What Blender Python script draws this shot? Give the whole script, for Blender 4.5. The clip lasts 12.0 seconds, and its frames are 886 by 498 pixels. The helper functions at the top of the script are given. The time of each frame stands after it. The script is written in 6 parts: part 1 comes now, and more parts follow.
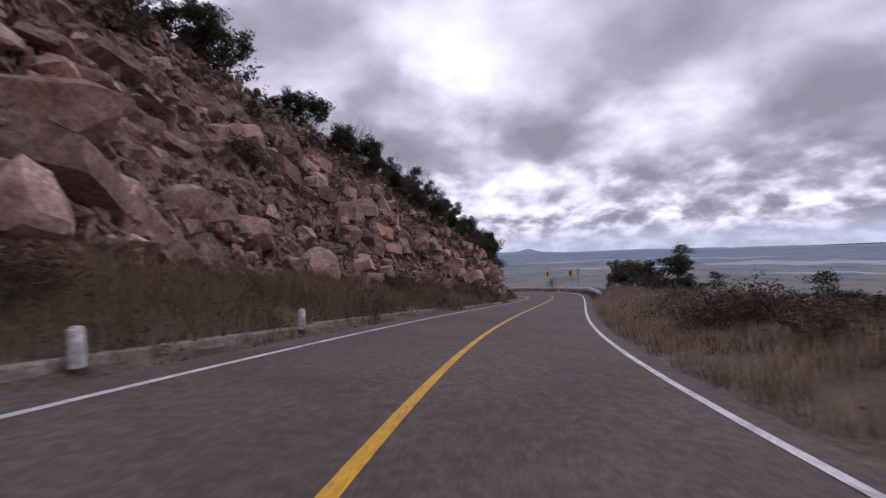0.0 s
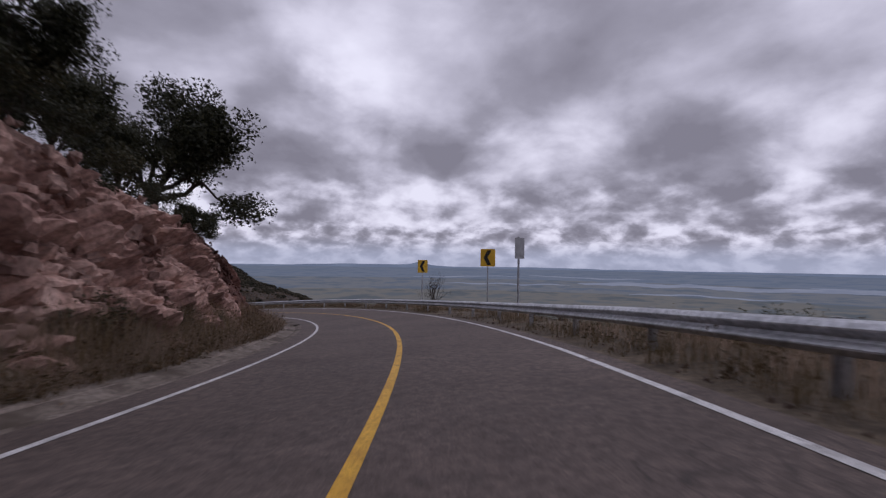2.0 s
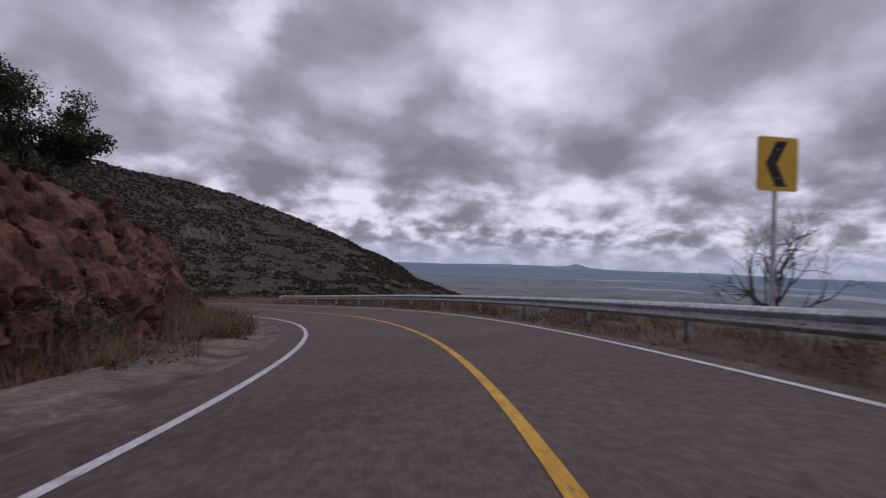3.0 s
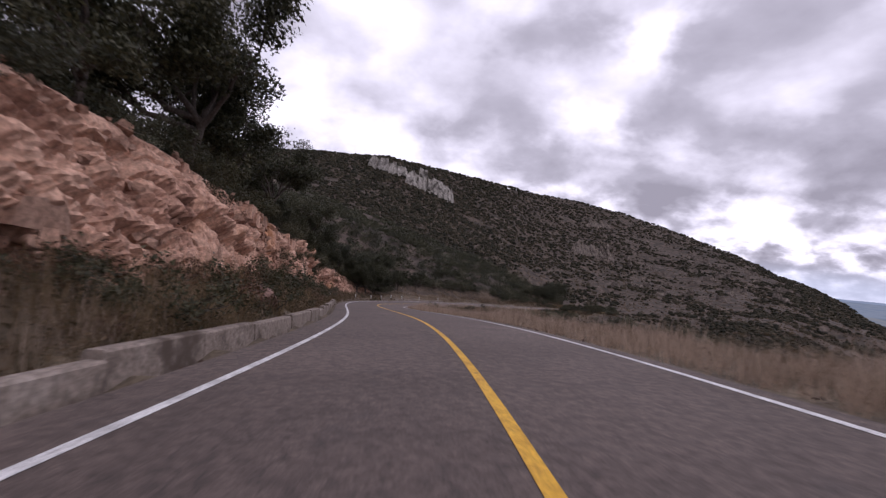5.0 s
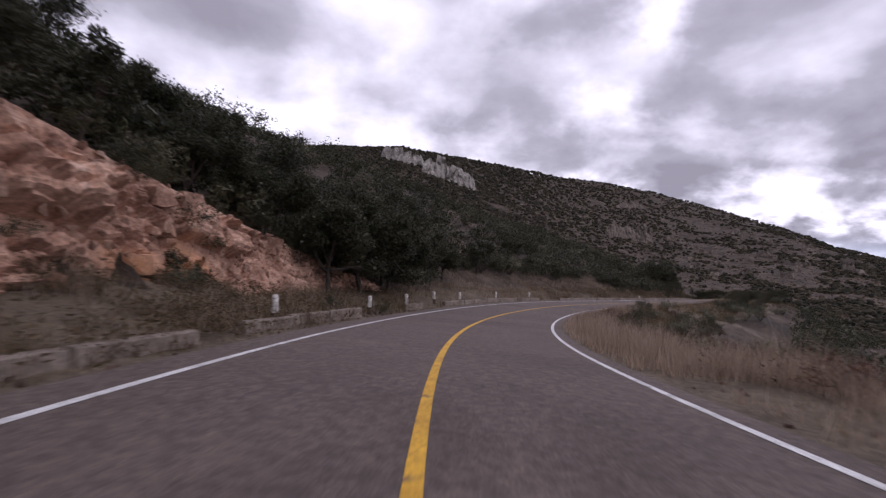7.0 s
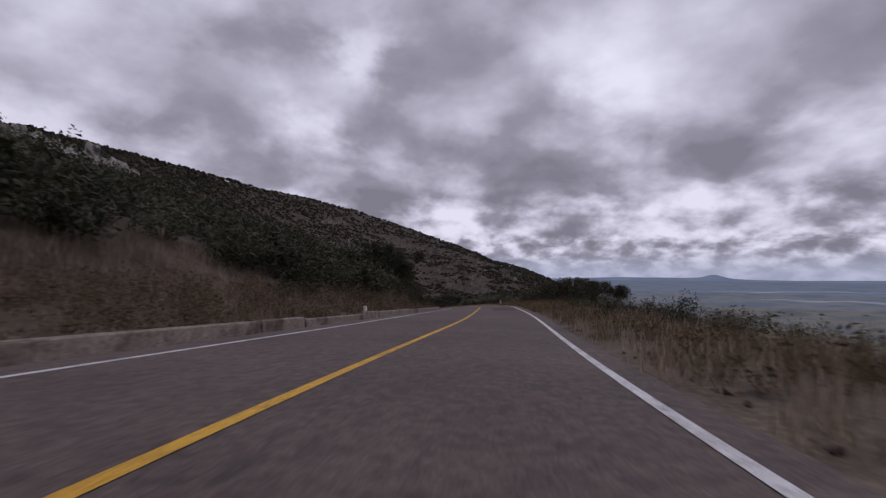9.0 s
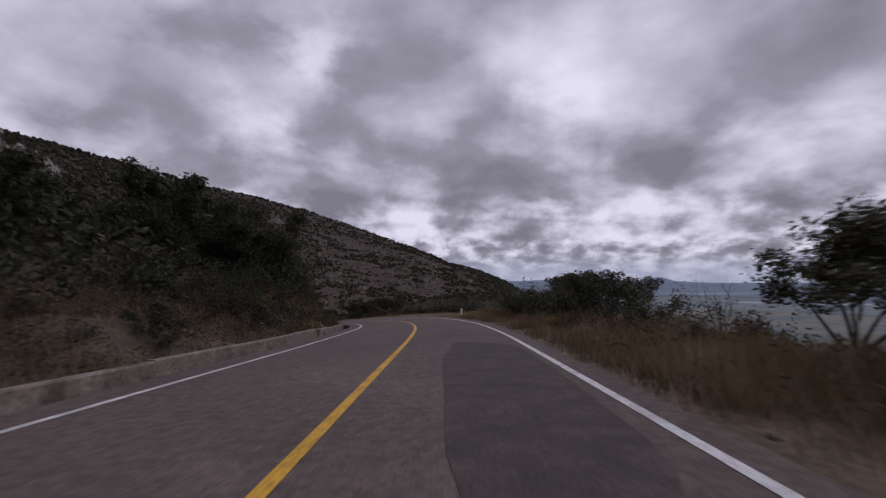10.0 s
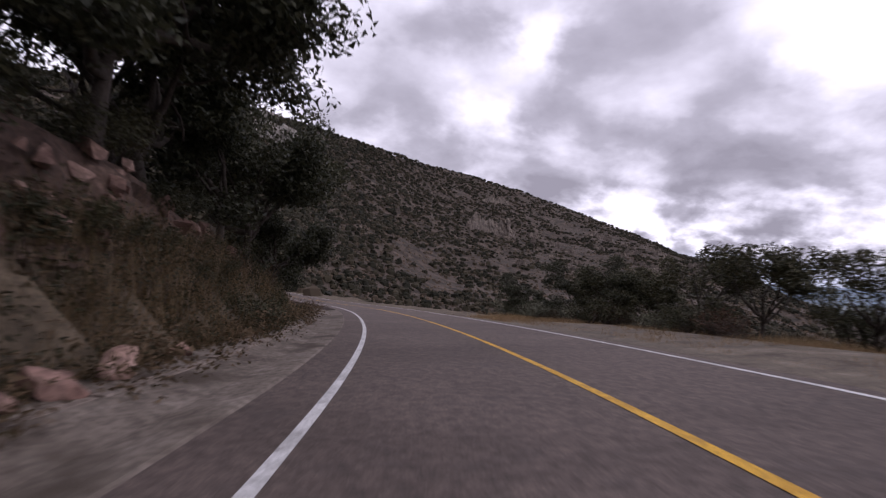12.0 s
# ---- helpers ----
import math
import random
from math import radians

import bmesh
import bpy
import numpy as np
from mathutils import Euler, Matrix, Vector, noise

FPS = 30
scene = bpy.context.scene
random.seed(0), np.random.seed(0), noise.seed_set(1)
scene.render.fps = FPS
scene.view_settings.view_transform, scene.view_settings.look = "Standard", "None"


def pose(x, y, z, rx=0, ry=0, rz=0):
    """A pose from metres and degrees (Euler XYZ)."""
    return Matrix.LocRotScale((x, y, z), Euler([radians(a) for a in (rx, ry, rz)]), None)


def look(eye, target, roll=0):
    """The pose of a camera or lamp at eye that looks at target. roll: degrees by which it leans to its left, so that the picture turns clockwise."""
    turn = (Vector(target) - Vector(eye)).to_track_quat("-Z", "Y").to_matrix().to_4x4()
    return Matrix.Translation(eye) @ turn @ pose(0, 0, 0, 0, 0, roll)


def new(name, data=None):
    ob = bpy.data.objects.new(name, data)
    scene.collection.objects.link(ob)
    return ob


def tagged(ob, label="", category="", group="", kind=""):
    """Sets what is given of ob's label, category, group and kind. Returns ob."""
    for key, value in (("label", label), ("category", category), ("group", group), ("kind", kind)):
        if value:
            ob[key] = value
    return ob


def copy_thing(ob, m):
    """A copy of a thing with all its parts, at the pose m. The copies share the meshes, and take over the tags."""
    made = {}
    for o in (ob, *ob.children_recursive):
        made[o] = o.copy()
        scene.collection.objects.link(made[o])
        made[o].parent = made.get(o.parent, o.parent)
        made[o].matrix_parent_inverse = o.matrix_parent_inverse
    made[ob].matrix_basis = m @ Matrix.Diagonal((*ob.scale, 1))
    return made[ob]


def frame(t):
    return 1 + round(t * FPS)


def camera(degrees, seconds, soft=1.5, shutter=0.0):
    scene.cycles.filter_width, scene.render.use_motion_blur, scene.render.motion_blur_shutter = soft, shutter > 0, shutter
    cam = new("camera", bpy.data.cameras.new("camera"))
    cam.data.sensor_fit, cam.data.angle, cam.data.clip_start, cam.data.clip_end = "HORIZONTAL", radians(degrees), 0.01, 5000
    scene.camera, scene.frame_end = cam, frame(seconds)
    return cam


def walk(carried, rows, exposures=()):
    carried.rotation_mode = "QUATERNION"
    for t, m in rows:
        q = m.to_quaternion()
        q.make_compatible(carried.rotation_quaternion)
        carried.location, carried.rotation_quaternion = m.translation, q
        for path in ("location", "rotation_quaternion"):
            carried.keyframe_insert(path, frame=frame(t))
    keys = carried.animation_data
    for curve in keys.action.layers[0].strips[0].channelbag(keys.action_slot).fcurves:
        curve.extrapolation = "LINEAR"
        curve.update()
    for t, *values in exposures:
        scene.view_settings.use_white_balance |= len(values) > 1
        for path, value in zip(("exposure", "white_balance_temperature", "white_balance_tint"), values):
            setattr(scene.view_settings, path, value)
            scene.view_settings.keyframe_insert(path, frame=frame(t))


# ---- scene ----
# The road runs down a mountainside; s is the way along its centre line, d the way to the left of it.
cam = camera(86.14, 12.0, soft=1.25, shutter=0.1)
PATH = [
    (0.0, 0.00, 0.00, 0.000, -0.01, -0.01, -2.02), (0.2, 0.65, 5.56, -0.596, -3.01, 0.28, -2.00),
    (0.4, 1.62, 11.14, -1.141, -5.96, 0.56, -1.96), (0.6, 2.85, 16.74, -1.651, -8.67, 0.80, -1.69),
    (0.8, 4.30, 22.34, -2.155, -11.23, 0.99, -1.18), (1.0, 5.88, 27.95, -2.668, -13.15, 1.14, -0.74),
    (1.2, 7.53, 33.55, -3.170, -14.09, 1.24, -0.60), (1.4, 9.18, 39.16, -3.640, -14.36, 1.31, -0.54),
    (1.6, 10.75, 44.79, -4.089, -14.32, 1.34, -0.23), (1.8, 12.18, 50.43, -4.540, -13.99, 1.34, 0.31),
    (2.0, 13.41, 56.05, -5.006, -12.93, 1.29, 0.92), (2.2, 14.40, 61.60, -5.486, -10.96, 1.17, 1.65),
    (2.4, 15.11, 67.01, -5.976, -8.17, 1.02, 2.34), (2.6, 15.49, 72.24, -6.461, -4.39, 0.95, 2.57),
    (2.8, 15.43, 77.27, -6.925, 0.51, 0.95, 2.33), (3.0, 14.92, 82.14, -7.366, 5.61, 0.95, 2.10),
    (3.2, 13.96, 86.92, -7.798, 10.39, 0.98, 2.00), (3.4, 12.52, 91.68, -8.234, 15.26, 0.96, 2.02),
    (3.6, 10.64, 96.44, -8.694, 20.53, 0.73, 2.44), (3.8, 8.36, 101.22, -9.197, 25.81, 0.46, 3.03),
    (4.0, 5.69, 105.95, -9.727, 30.65, 0.31, 3.65), (4.2, 2.65, 110.55, -10.255, 35.13, 0.27, 4.27),
    (4.4, -0.73, 114.94, -10.765, 39.27, 0.30, 4.84), (4.6, -4.41, 119.07, -11.251, 43.10, 0.37, 5.27),
    (4.8, -8.36, 122.94, -11.715, 46.65, 0.44, 5.51), (5.0, -12.58, 126.56, -12.173, 49.97, 0.48, 5.47),
    (5.2, -17.06, 129.97, -12.649, 53.06, 0.46, 5.10), (5.4, -21.82, 133.23, -13.173, 56.01, 0.35, 4.31),
    (5.6, -26.85, 136.35, -13.770, 58.36, 0.29, 3.46), (5.8, -32.11, 139.39, -14.410, 59.72, 0.42, 2.81),
    (6.0, -37.52, 142.43, -15.064, 60.47, 0.53, 2.37), (6.2, -43.01, 145.52, -15.724, 60.95, 0.51, 2.19),
    (6.4, -48.47, 148.75, -16.378, 60.76, 0.42, 2.18), (6.6, -53.82, 152.18, -17.032, 59.12, 0.28, 2.06),
    (6.8, -58.99, 155.91, -17.707, 55.98, 0.05, 1.88), (7.0, -63.88, 159.97, -18.405, 52.35, -0.10, 1.67),
    (7.2, -68.50, 164.34, -19.097, 48.30, -0.01, 1.51), (7.4, -72.84, 168.97, -19.754, 44.19, 0.16, 1.29),
    (7.6, -76.86, 173.85, -20.381, 41.38, 0.18, 0.73), (7.8, -80.53, 178.96, -20.997, 39.02, 0.20, 0.11),
    (8.0, -83.84, 184.27, -21.592, 35.98, 0.42, -0.23), (8.2, -86.78, 189.74, -22.143, 32.46, 0.80, -0.34),
    (8.4, -89.34, 195.34, -22.633, 28.68, 1.28, -0.30), (8.6, -91.54, 201.01, -23.056, 24.86, 1.81, -0.13),
    (8.8, -93.41, 206.74, -23.411, 21.22, 2.35, 0.09), (9.0, -95.00, 212.50, -23.707, 17.96, 2.83, 0.31),
    (9.2, -96.37, 218.30, -23.960, 15.32, 3.20, 0.49), (9.4, -97.61, 224.14, -24.192, 13.50, 3.41, 0.56),
    (9.6, -98.78, 230.04, -24.430, 12.63, 3.43, 0.47), (9.8, -99.96, 235.97, -24.701, 12.28, 3.36, 0.25),
    (10.0, -101.19, 241.86, -25.011, 12.59, 3.20, 0.27), (10.2, -102.54, 247.65, -25.345, 13.73, 2.94, 0.86),
    (10.4, -104.07, 253.20, -25.686, 15.51, 2.61, 1.66), (10.6, -105.76, 258.49, -26.035, 17.72, 2.24, 2.17),
    (10.8, -107.59, 263.50, -26.402, 20.45, 1.79, 2.42), (11.0, -109.58, 268.32, -26.794, 23.32, 1.40, 2.67),
    (11.2, -111.81, 273.02, -27.223, 26.11, 1.19, 3.02), (11.4, -114.39, 277.66, -27.704, 28.95, 1.05, 3.40),
    (11.6, -117.32, 282.30, -28.233, 31.84, 0.84, 3.81), (11.8, -120.58, 286.97, -28.785, 34.77, 0.59, 4.23),
    (12.0, -124.16, 291.67, -29.344, 37.71, 0.32, 4.66)]


def eye_pose(x, y, z, yaw, pitch, roll):
    return (Matrix.Translation((x, y, z)) @ Matrix.Rotation(radians(yaw), 4, "Z")
            @ Matrix.Rotation(radians(90 + pitch), 4, "X") @ Matrix.Rotation(radians(roll), 4, "Z"))


EXPOSURES = [(0.0, -0.1, 5890, 24), (1.0, -0.45, 5890, 22), (3.2, -0.55, 5940, 22), (5.3, 0.25, 6040, 24), (6.2, 0.12, 6040, 24), (7.0, 0.1, 5990, 24), (7.7, 0.0, 5940, 24), (9.5, -0.7, 5940, 22), (10.6, -0.45, 5940, 22), (11.5, -0.05, 6040, 24), (12.0, 0.15, 6040, 24)]
walk(cam, [(t, eye_pose(*row)) for t, *row in PATH], EXPOSURES)


# ---------------------------------------------------------------- world and sun
SUN_AZ, SUN_EL = -70.0, 52.0          # degrees to the left of +y, and up


def node(tree, kind, x=0, **inputs):
    nd = tree.nodes.new(kind)
    for key, value in inputs.items():
        nd.inputs[key.replace("_", " ")].default_value = value
    return nd


def math_node(tree, op, a, b=None, clamp=False):
    nd = tree.nodes.new("ShaderNodeMath")
    nd.operation, nd.use_clamp = op, clamp
    for i, q in enumerate((a, b)):
        if q is None:
            continue
        if isinstance(q, (int, float)):
            nd.inputs[i].default_value = q
        else:
            tree.links.new(q, nd.inputs[i])
    return nd.outputs[0]


def ramp(tree, fac, stops, ease="EASE"):
    nd = tree.nodes.new("ShaderNodeValToRGB")
    nd.color_ramp.interpolation = ease
    els = nd.color_ramp.elements
    while len(els) < len(stops):
        els.new(0.5)
    for el, (p, c) in zip(els, stops):
        el.position = p
        el.color = (*c, 1) if len(c) == 3 else c
    tree.links.new(fac, nd.inputs[0])
    return nd.outputs[0]


def mixed(tr, fac, a, b, mode="MIX"):
    nd = tr.nodes.new("ShaderNodeMix")
    nd.data_type, nd.blend_type = "RGBA", mode
    for i, q in ((0, fac), (6, a), (7, b)):
        if isinstance(q, (int, float)):
            nd.inputs[i].default_value = q
        elif isinstance(q, tuple):
            nd.inputs[i].default_value = (*q, 1)
        else:
            tr.links.new(q, nd.inputs[i])
    return nd.outputs[2]


def vec_node(tree, op, a, b=None):
    nd = tree.nodes.new("ShaderNodeVectorMath")
    nd.operation = op
    for i, q in enumerate((a, b)):
        if q is None:
            continue
        if isinstance(q, tuple):
            nd.inputs[i].default_value = q
        else:
            tree.links.new(q, nd.inputs[i])
    return nd.outputs["Value"] if op in ("DOT_PRODUCT", "LENGTH") else nd.outputs[0]


def build_world():
    world = bpy.data.worlds.new("overcast_sky")
    world.use_nodes = True
    scene.world = world
    tr = world.node_tree
    tr.nodes.clear()
    link = tr.links.new
    co = node(tr, "ShaderNodeTexCoord").outputs["Generated"]
    sep = node(tr, "ShaderNodeSeparateXYZ")
    link(co, sep.inputs[0])
    az = math_node(tr, "ARCTAN2", math_node(tr, "MULTIPLY", sep.outputs[0], -1.0), sep.outputs[1])
    el = math_node(tr, "ARCSINE", sep.outputs[2])

    def heaps(scale, squash, lift, detail, rough, seed):
        """Cloud heaps of one size, and the same a little higher up: where it is thinner above, the top is lit."""
        got = []
        for up in (0.0, lift):
            p = vec_node(tr, "ADD", vec_node(tr, "MULTIPLY", co, (1.0, 1.0, squash)), (seed, seed * 0.7, up * squash))
            nz = node(tr, "ShaderNodeTexNoise", Scale=scale, Detail=detail, Roughness=rough, Distortion=0.15)
            link(p, nz.inputs["Vector"])
            got.append(nz.outputs["Fac"])
        return got

    # wide sheets overhead, smaller and flatter heaps packed towards the horizon
    sizes = [(2.3, 1.7, 0.05, 7.0, 0.5, 3.1), (5.0, 1.7, 0.03, 6.0, 0.5, 5.7), (11.0, 1.75, 0.016, 5.0, 0.5, 8.3), (22.0, 1.9, 0.008, 4.0, 0.5, 1.9)]
    bands = [((0.20, 0.34), (9.0, 9.1)), ((0.10, 0.17), (0.22, 0.38)), ((0.045, 0.085), (0.12, 0.2)), ((-9.1, -9.0), (0.055, 0.1))]
    gain, top_light = (1.15, 1.35, 1.4, 1.3), (0.5, 0.9, 1.35, 1.35)
    dens = 0.5
    for size, ((a0, a1), (b0, b1)), k, lit in zip(sizes, bands, gain, top_light):
        here, above = heaps(*size)
        w = None
        for lo, hi, sign in ((a0, a1, 1), (b0, b1, -1)):
            if abs(lo) > 8:
                continue
            r = tr.nodes.new("ShaderNodeMapRange")
            r.interpolation_type = "SMOOTHSTEP"
            link(el, r.inputs["Value"])
            r.inputs["From Min"].default_value, r.inputs["From Max"].default_value = lo, hi
            r.inputs["To Min"].default_value, r.inputs["To Max"].default_value = (0, 1) if sign > 0 else (1, 0)
            w = r.outputs[0] if w is None else math_node(tr, "MULTIPLY", w, r.outputs[0])
        body = math_node(tr, "MULTIPLY", math_node(tr, "SUBTRACT", here, 0.5), k)
        edge = math_node(tr, "MULTIPLY", math_node(tr, "SUBTRACT", above, here), lit)
        dens = math_node(tr, "ADD", dens, math_node(tr, "MULTIPLY", w, math_node(tr, "ADD", body, edge)))
    # single large clouds and gaps: azimuth to the left, elevation, width, height, weight
    frayed = [heaps(7.0, 1.6, 0.0, 4.0, 0.55, q)[0] for q in (11.3, 17.9)]
    place_at = node(tr, "ShaderNodeCombineXYZ")
    link(math_node(tr, "ADD", az, math_node(tr, "MULTIPLY", math_node(tr, "SUBTRACT", frayed[0], 0.5), 0.3)), place_at.inputs[0])
    link(math_node(tr, "ADD", el, math_node(tr, "MULTIPLY", math_node(tr, "SUBTRACT", frayed[1], 0.5), 0.13)), place_at.inputs[1])
    for a, e, wa, we, k in CLOUDS:
        q = vec_node(tr, "MULTIPLY", vec_node(tr, "SUBTRACT", place_at.outputs[0], (radians(a), radians(e), 0.0)), (1 / radians(wa), 1 / radians(we), 0.0))
        g = math_node(tr, "POWER", 0.36788, vec_node(tr, "DOT_PRODUCT", q, q))
        dens = math_node(tr, "ADD", dens, math_node(tr, "MULTIPLY", g, k))
    shade = ramp(tr, dens, [(0.27, (1.05, 1.04, 1.055)), (0.37, (0.88, 0.865, 0.895)), (0.47, (0.63, 0.617, 0.655)), (0.57, (0.41, 0.40, 0.43)), (0.70, (0.29, 0.28, 0.305))], "LINEAR")
    # blue-grey distance under the lowest clouds
    veil = ramp(tr, el, [(0.0, (0.75, 0.75, 0.75)), (0.05, (0, 0, 0))])
    shade = mixed(tr, veil, shade, (0.50, 0.545, 0.64))
    # thick cloud is lighter towards the zenith
    up = math_node(tr, "MAXIMUM", sep.outputs[2], 0.0)
    lift = math_node(tr, "ADD", 1.1, math_node(tr, "MULTIPLY", math_node(tr, "MULTIPLY", up, up), 0.25))
    cloud = node(tr, "ShaderNodeBackground")
    link(shade, cloud.inputs["Color"]), link(lift, cloud.inputs["Strength"])
    sky = node(tr, "ShaderNodeTexSky")
    sky.sky_type, sky.sun_disc = "NISHITA", False
    sky.sun_elevation, sky.sun_rotation = radians(SUN_EL), radians(-SUN_AZ)
    clear = node(tr, "ShaderNodeBackground", Strength=0.1)
    link(sky.outputs[0], clear.inputs["Color"])
    cover = ramp(tr, dens, [(0.04, (0, 0, 0)), (0.1, (1, 1, 1))])
    mix = node(tr, "ShaderNodeMixShader")
    link(cover, mix.inputs[0]), link(clear.outputs[0], mix.inputs[1]), link(cloud.outputs[0], mix.inputs[2])
    out = node(tr, "ShaderNodeOutputWorld")
    link(mix.outputs[0], out.inputs[0])


CLOUDS = [
    (17, 19, 12, 5.5, 0.15), (9, 24, 9, 4, 0.10), (40, 24.8, 7, 3.0, 0.17), (76, 24, 13, 3.2, 0.14), (14, 9.6, 9, 1.7, 0.10), (-4, 12.8, 9, 2.6, 0.12), (-23, 17.5, 9, 4.0, 0.05),
    (-14, 11.3, 7, 1.6, 0.08), (-42, 22, 12, 7, -0.11), (-21, 26, 14, 4.5, -0.12), (-16, 20, 6, 3, -0.05), (-30, 14.5, 8, 3, 0.04), (44, 18.5, 9, 2.5, 0.05), (22, 16.5, 8, 3.5, 0.06), (56, 15, 8, 2.5, -0.04),
    (-3, 20.3, 5.5, 3.2, -0.17), (28, 25, 4, 3.8, -0.20), (50.5, 12.8, 6, 2.2, -0.12), (33.8, 15.8, 4.5, 2.6, -0.14), (17, 6.3, 3.8, 0.9, -0.16), (9.5, 5.2, 2, 1.2, -0.14), (0.5, 6.7, 2, 1.0, -0.10),
    (-10, 4.7, 4, 1.2, -0.10), (-20.5, 13.6, 5, 2.2, -0.12), (59, 19, 12, 2.4, -0.10), (35.5, 17.5, 4, 2.4, -0.08), (90, 18, 9, 4, -0.08), (-50, 11, 8, 3, -0.06), (64, 13, 8, 1.8, -0.06)]
build_world()
sun = new("sun", bpy.data.lights.new("sun", "SUN"))
sun.data.energy, sun.data.angle, sun.data.color = 0.5, radians(14), (1.0, 0.96, 0.9)
sun.matrix_world = look((-math.sin(radians(SUN_AZ)) * math.cos(radians(SUN_EL)) * 100, math.cos(radians(SUN_AZ)) * math.cos(radians(SUN_EL)) * 100, math.sin(radians(SUN_EL)) * 100), (0, 0, 0))


# ---------------------------------------------------------------- materials
def principled(name, rough=0.8, spec=0.3, metal=0.0):
    m = bpy.data.materials.new(name)
    m.use_nodes = True
    tr = m.node_tree
    b = tr.nodes["Principled BSDF"]
    b.inputs["Roughness"].default_value, b.inputs["Metallic"].default_value = rough, metal
    b.inputs["Specular IOR Level"].default_value = spec
    return m, tr, b


def coords(tr, kind="Object"):
    if kind == "World":
        return node(tr, "ShaderNodeNewGeometry").outputs["Position"]
    return node(tr, "ShaderNodeTexCoord").outputs[kind]


def noise_tex(tr, vec, scale, detail=5.0, rough=0.6, dist=0.0, stretch=None):
    if stretch:
        mp = node(tr, "ShaderNodeMapping")
        mp.inputs["Scale"].default_value = stretch
        tr.links.new(vec, mp.inputs["Vector"])
        vec = mp.outputs[0]
    nd = node(tr, "ShaderNodeTexNoise", Scale=scale, Detail=detail, Roughness=rough, Distortion=dist)
    tr.links.new(vec, nd.inputs["Vector"])
    return nd.outputs["Fac"]


def bump(tr, bsdf, height, strength=0.5, distance=0.02):
    nd = node(tr, "ShaderNodeBump", Strength=strength, Distance=distance)
    tr.links.new(height, nd.inputs["Height"])
    tr.links.new(nd.outputs[0], bsdf.inputs["Normal"])


def mottled(name, stops, scale, rough=0.85, spec=0.25, fine=None, bump_scale=None, bump_size=0.02, bump_strength=0.6, kind="World", tint=None, vary=0.0, metal=0.0, stretch=None):
    """A surface of several tones at one scale, a finer grain laid over it, and relief."""
    m, tr, b = principled(name, rough, spec, metal)
    co = coords(tr, kind)
    col = ramp(tr, noise_tex(tr, co, scale, 6.0, 0.62, 0.4, stretch), stops)
    if fine:
        g = noise_tex(tr, co, fine, 4.0, 0.65)
        col = mixed(tr, 0.7, col, ramp(tr, g, [(0.3, (0.45, 0.45, 0.45)), (0.7, (1.45, 1.45, 1.45))]), "MULTIPLY")
    if tint:
        t_scale, t_col, lo, hi = tint
        f = ramp(tr, noise_tex(tr, co, t_scale, 4.0, 0.6), [(lo, (0, 0, 0)), (hi, (1, 1, 1))])
        col = mixed(tr, f, col, t_col)
    if vary:
        r = node(tr, "ShaderNodeObjectInfo").outputs["Random"]
        col = mixed(tr, 1.0, col, ramp(tr, r, [(0, (1 - vary,) * 3), (1, (1 + vary,) * 3)]), "MULTIPLY")
    tr.links.new(col, b.inputs["Base Color"])
    if bump_scale:
        bump(tr, b, noise_tex(tr, co, bump_scale, 6.0, 0.65), bump_strength, bump_size)
    return m


def asphalt_material():
    m, tr, b = principled("worn_asphalt", 0.82, 0.35)
    co = coords(tr, "World")
    col = ramp(tr, noise_tex(tr, co, 0.25, 5, 0.6, 0.5), [(0.3, (0.08, 0.06, 0.052)), (0.55, (0.104, 0.079, 0.069)), (0.75, (0.13, 0.1, 0.088))])
    grit = noise_tex(tr, co, 38.0, 3, 0.75)
    col = mixed(tr, 0.8, col, ramp(tr, grit, [(0.32, (0.4, 0.4, 0.4)), (0.5, (1, 1, 1)), (0.68, (1.7, 1.66, 1.62))]), "MULTIPLY")
    col = mixed(tr, 0.75, col, ramp(tr, noise_tex(tr, co, 8.0, 4, 0.7), [(0.35, (0.62, 0.62, 0.62)), (0.65, (1.4, 1.38, 1.36))]), "MULTIPLY")
    patch = ramp(tr, noise_tex(tr, co, 1.6, 6, 0.7, 0.8), [(0.55, (0, 0, 0)), (0.68, (1, 1, 1))])
    col = mixed(tr, math_node(tr, "MULTIPLY", patch, 0.35), col, (0.05, 0.042, 0.041))
    # nets of fine cracks where the surface has tired
    wob = node(tr, "ShaderNodeTexNoise", Scale=2.5, Detail=3.0)
    tr.links.new(co, wob.inputs["Vector"])
    net = node(tr, "ShaderNodeTexVoronoi", Scale=3.2)
    net.feature = "DISTANCE_TO_EDGE"
    tr.links.new(vec_node(tr, "ADD", co, vec_node(tr, "MULTIPLY", wob.outputs["Color"], (0.35, 0.35, 0.0))), net.inputs["Vector"])
    line = ramp(tr, net.outputs["Distance"], [(0.0, (1, 1, 1)), (0.05, (0, 0, 0))])
    tired = ramp(tr, noise_tex(tr, co, 0.3, 4, 0.6), [(0.5, (0, 0, 0)), (0.62, (1, 1, 1))])
    col = mixed(tr, math_node(tr, "MULTIPLY", math_node(tr, "MULTIPLY", line, tired), 0.6), col, (0.03, 0.024, 0.022))
    tr.links.new(col, b.inputs["Base Color"])
    bump(tr, b, grit, 0.5, 0.012)
    return m


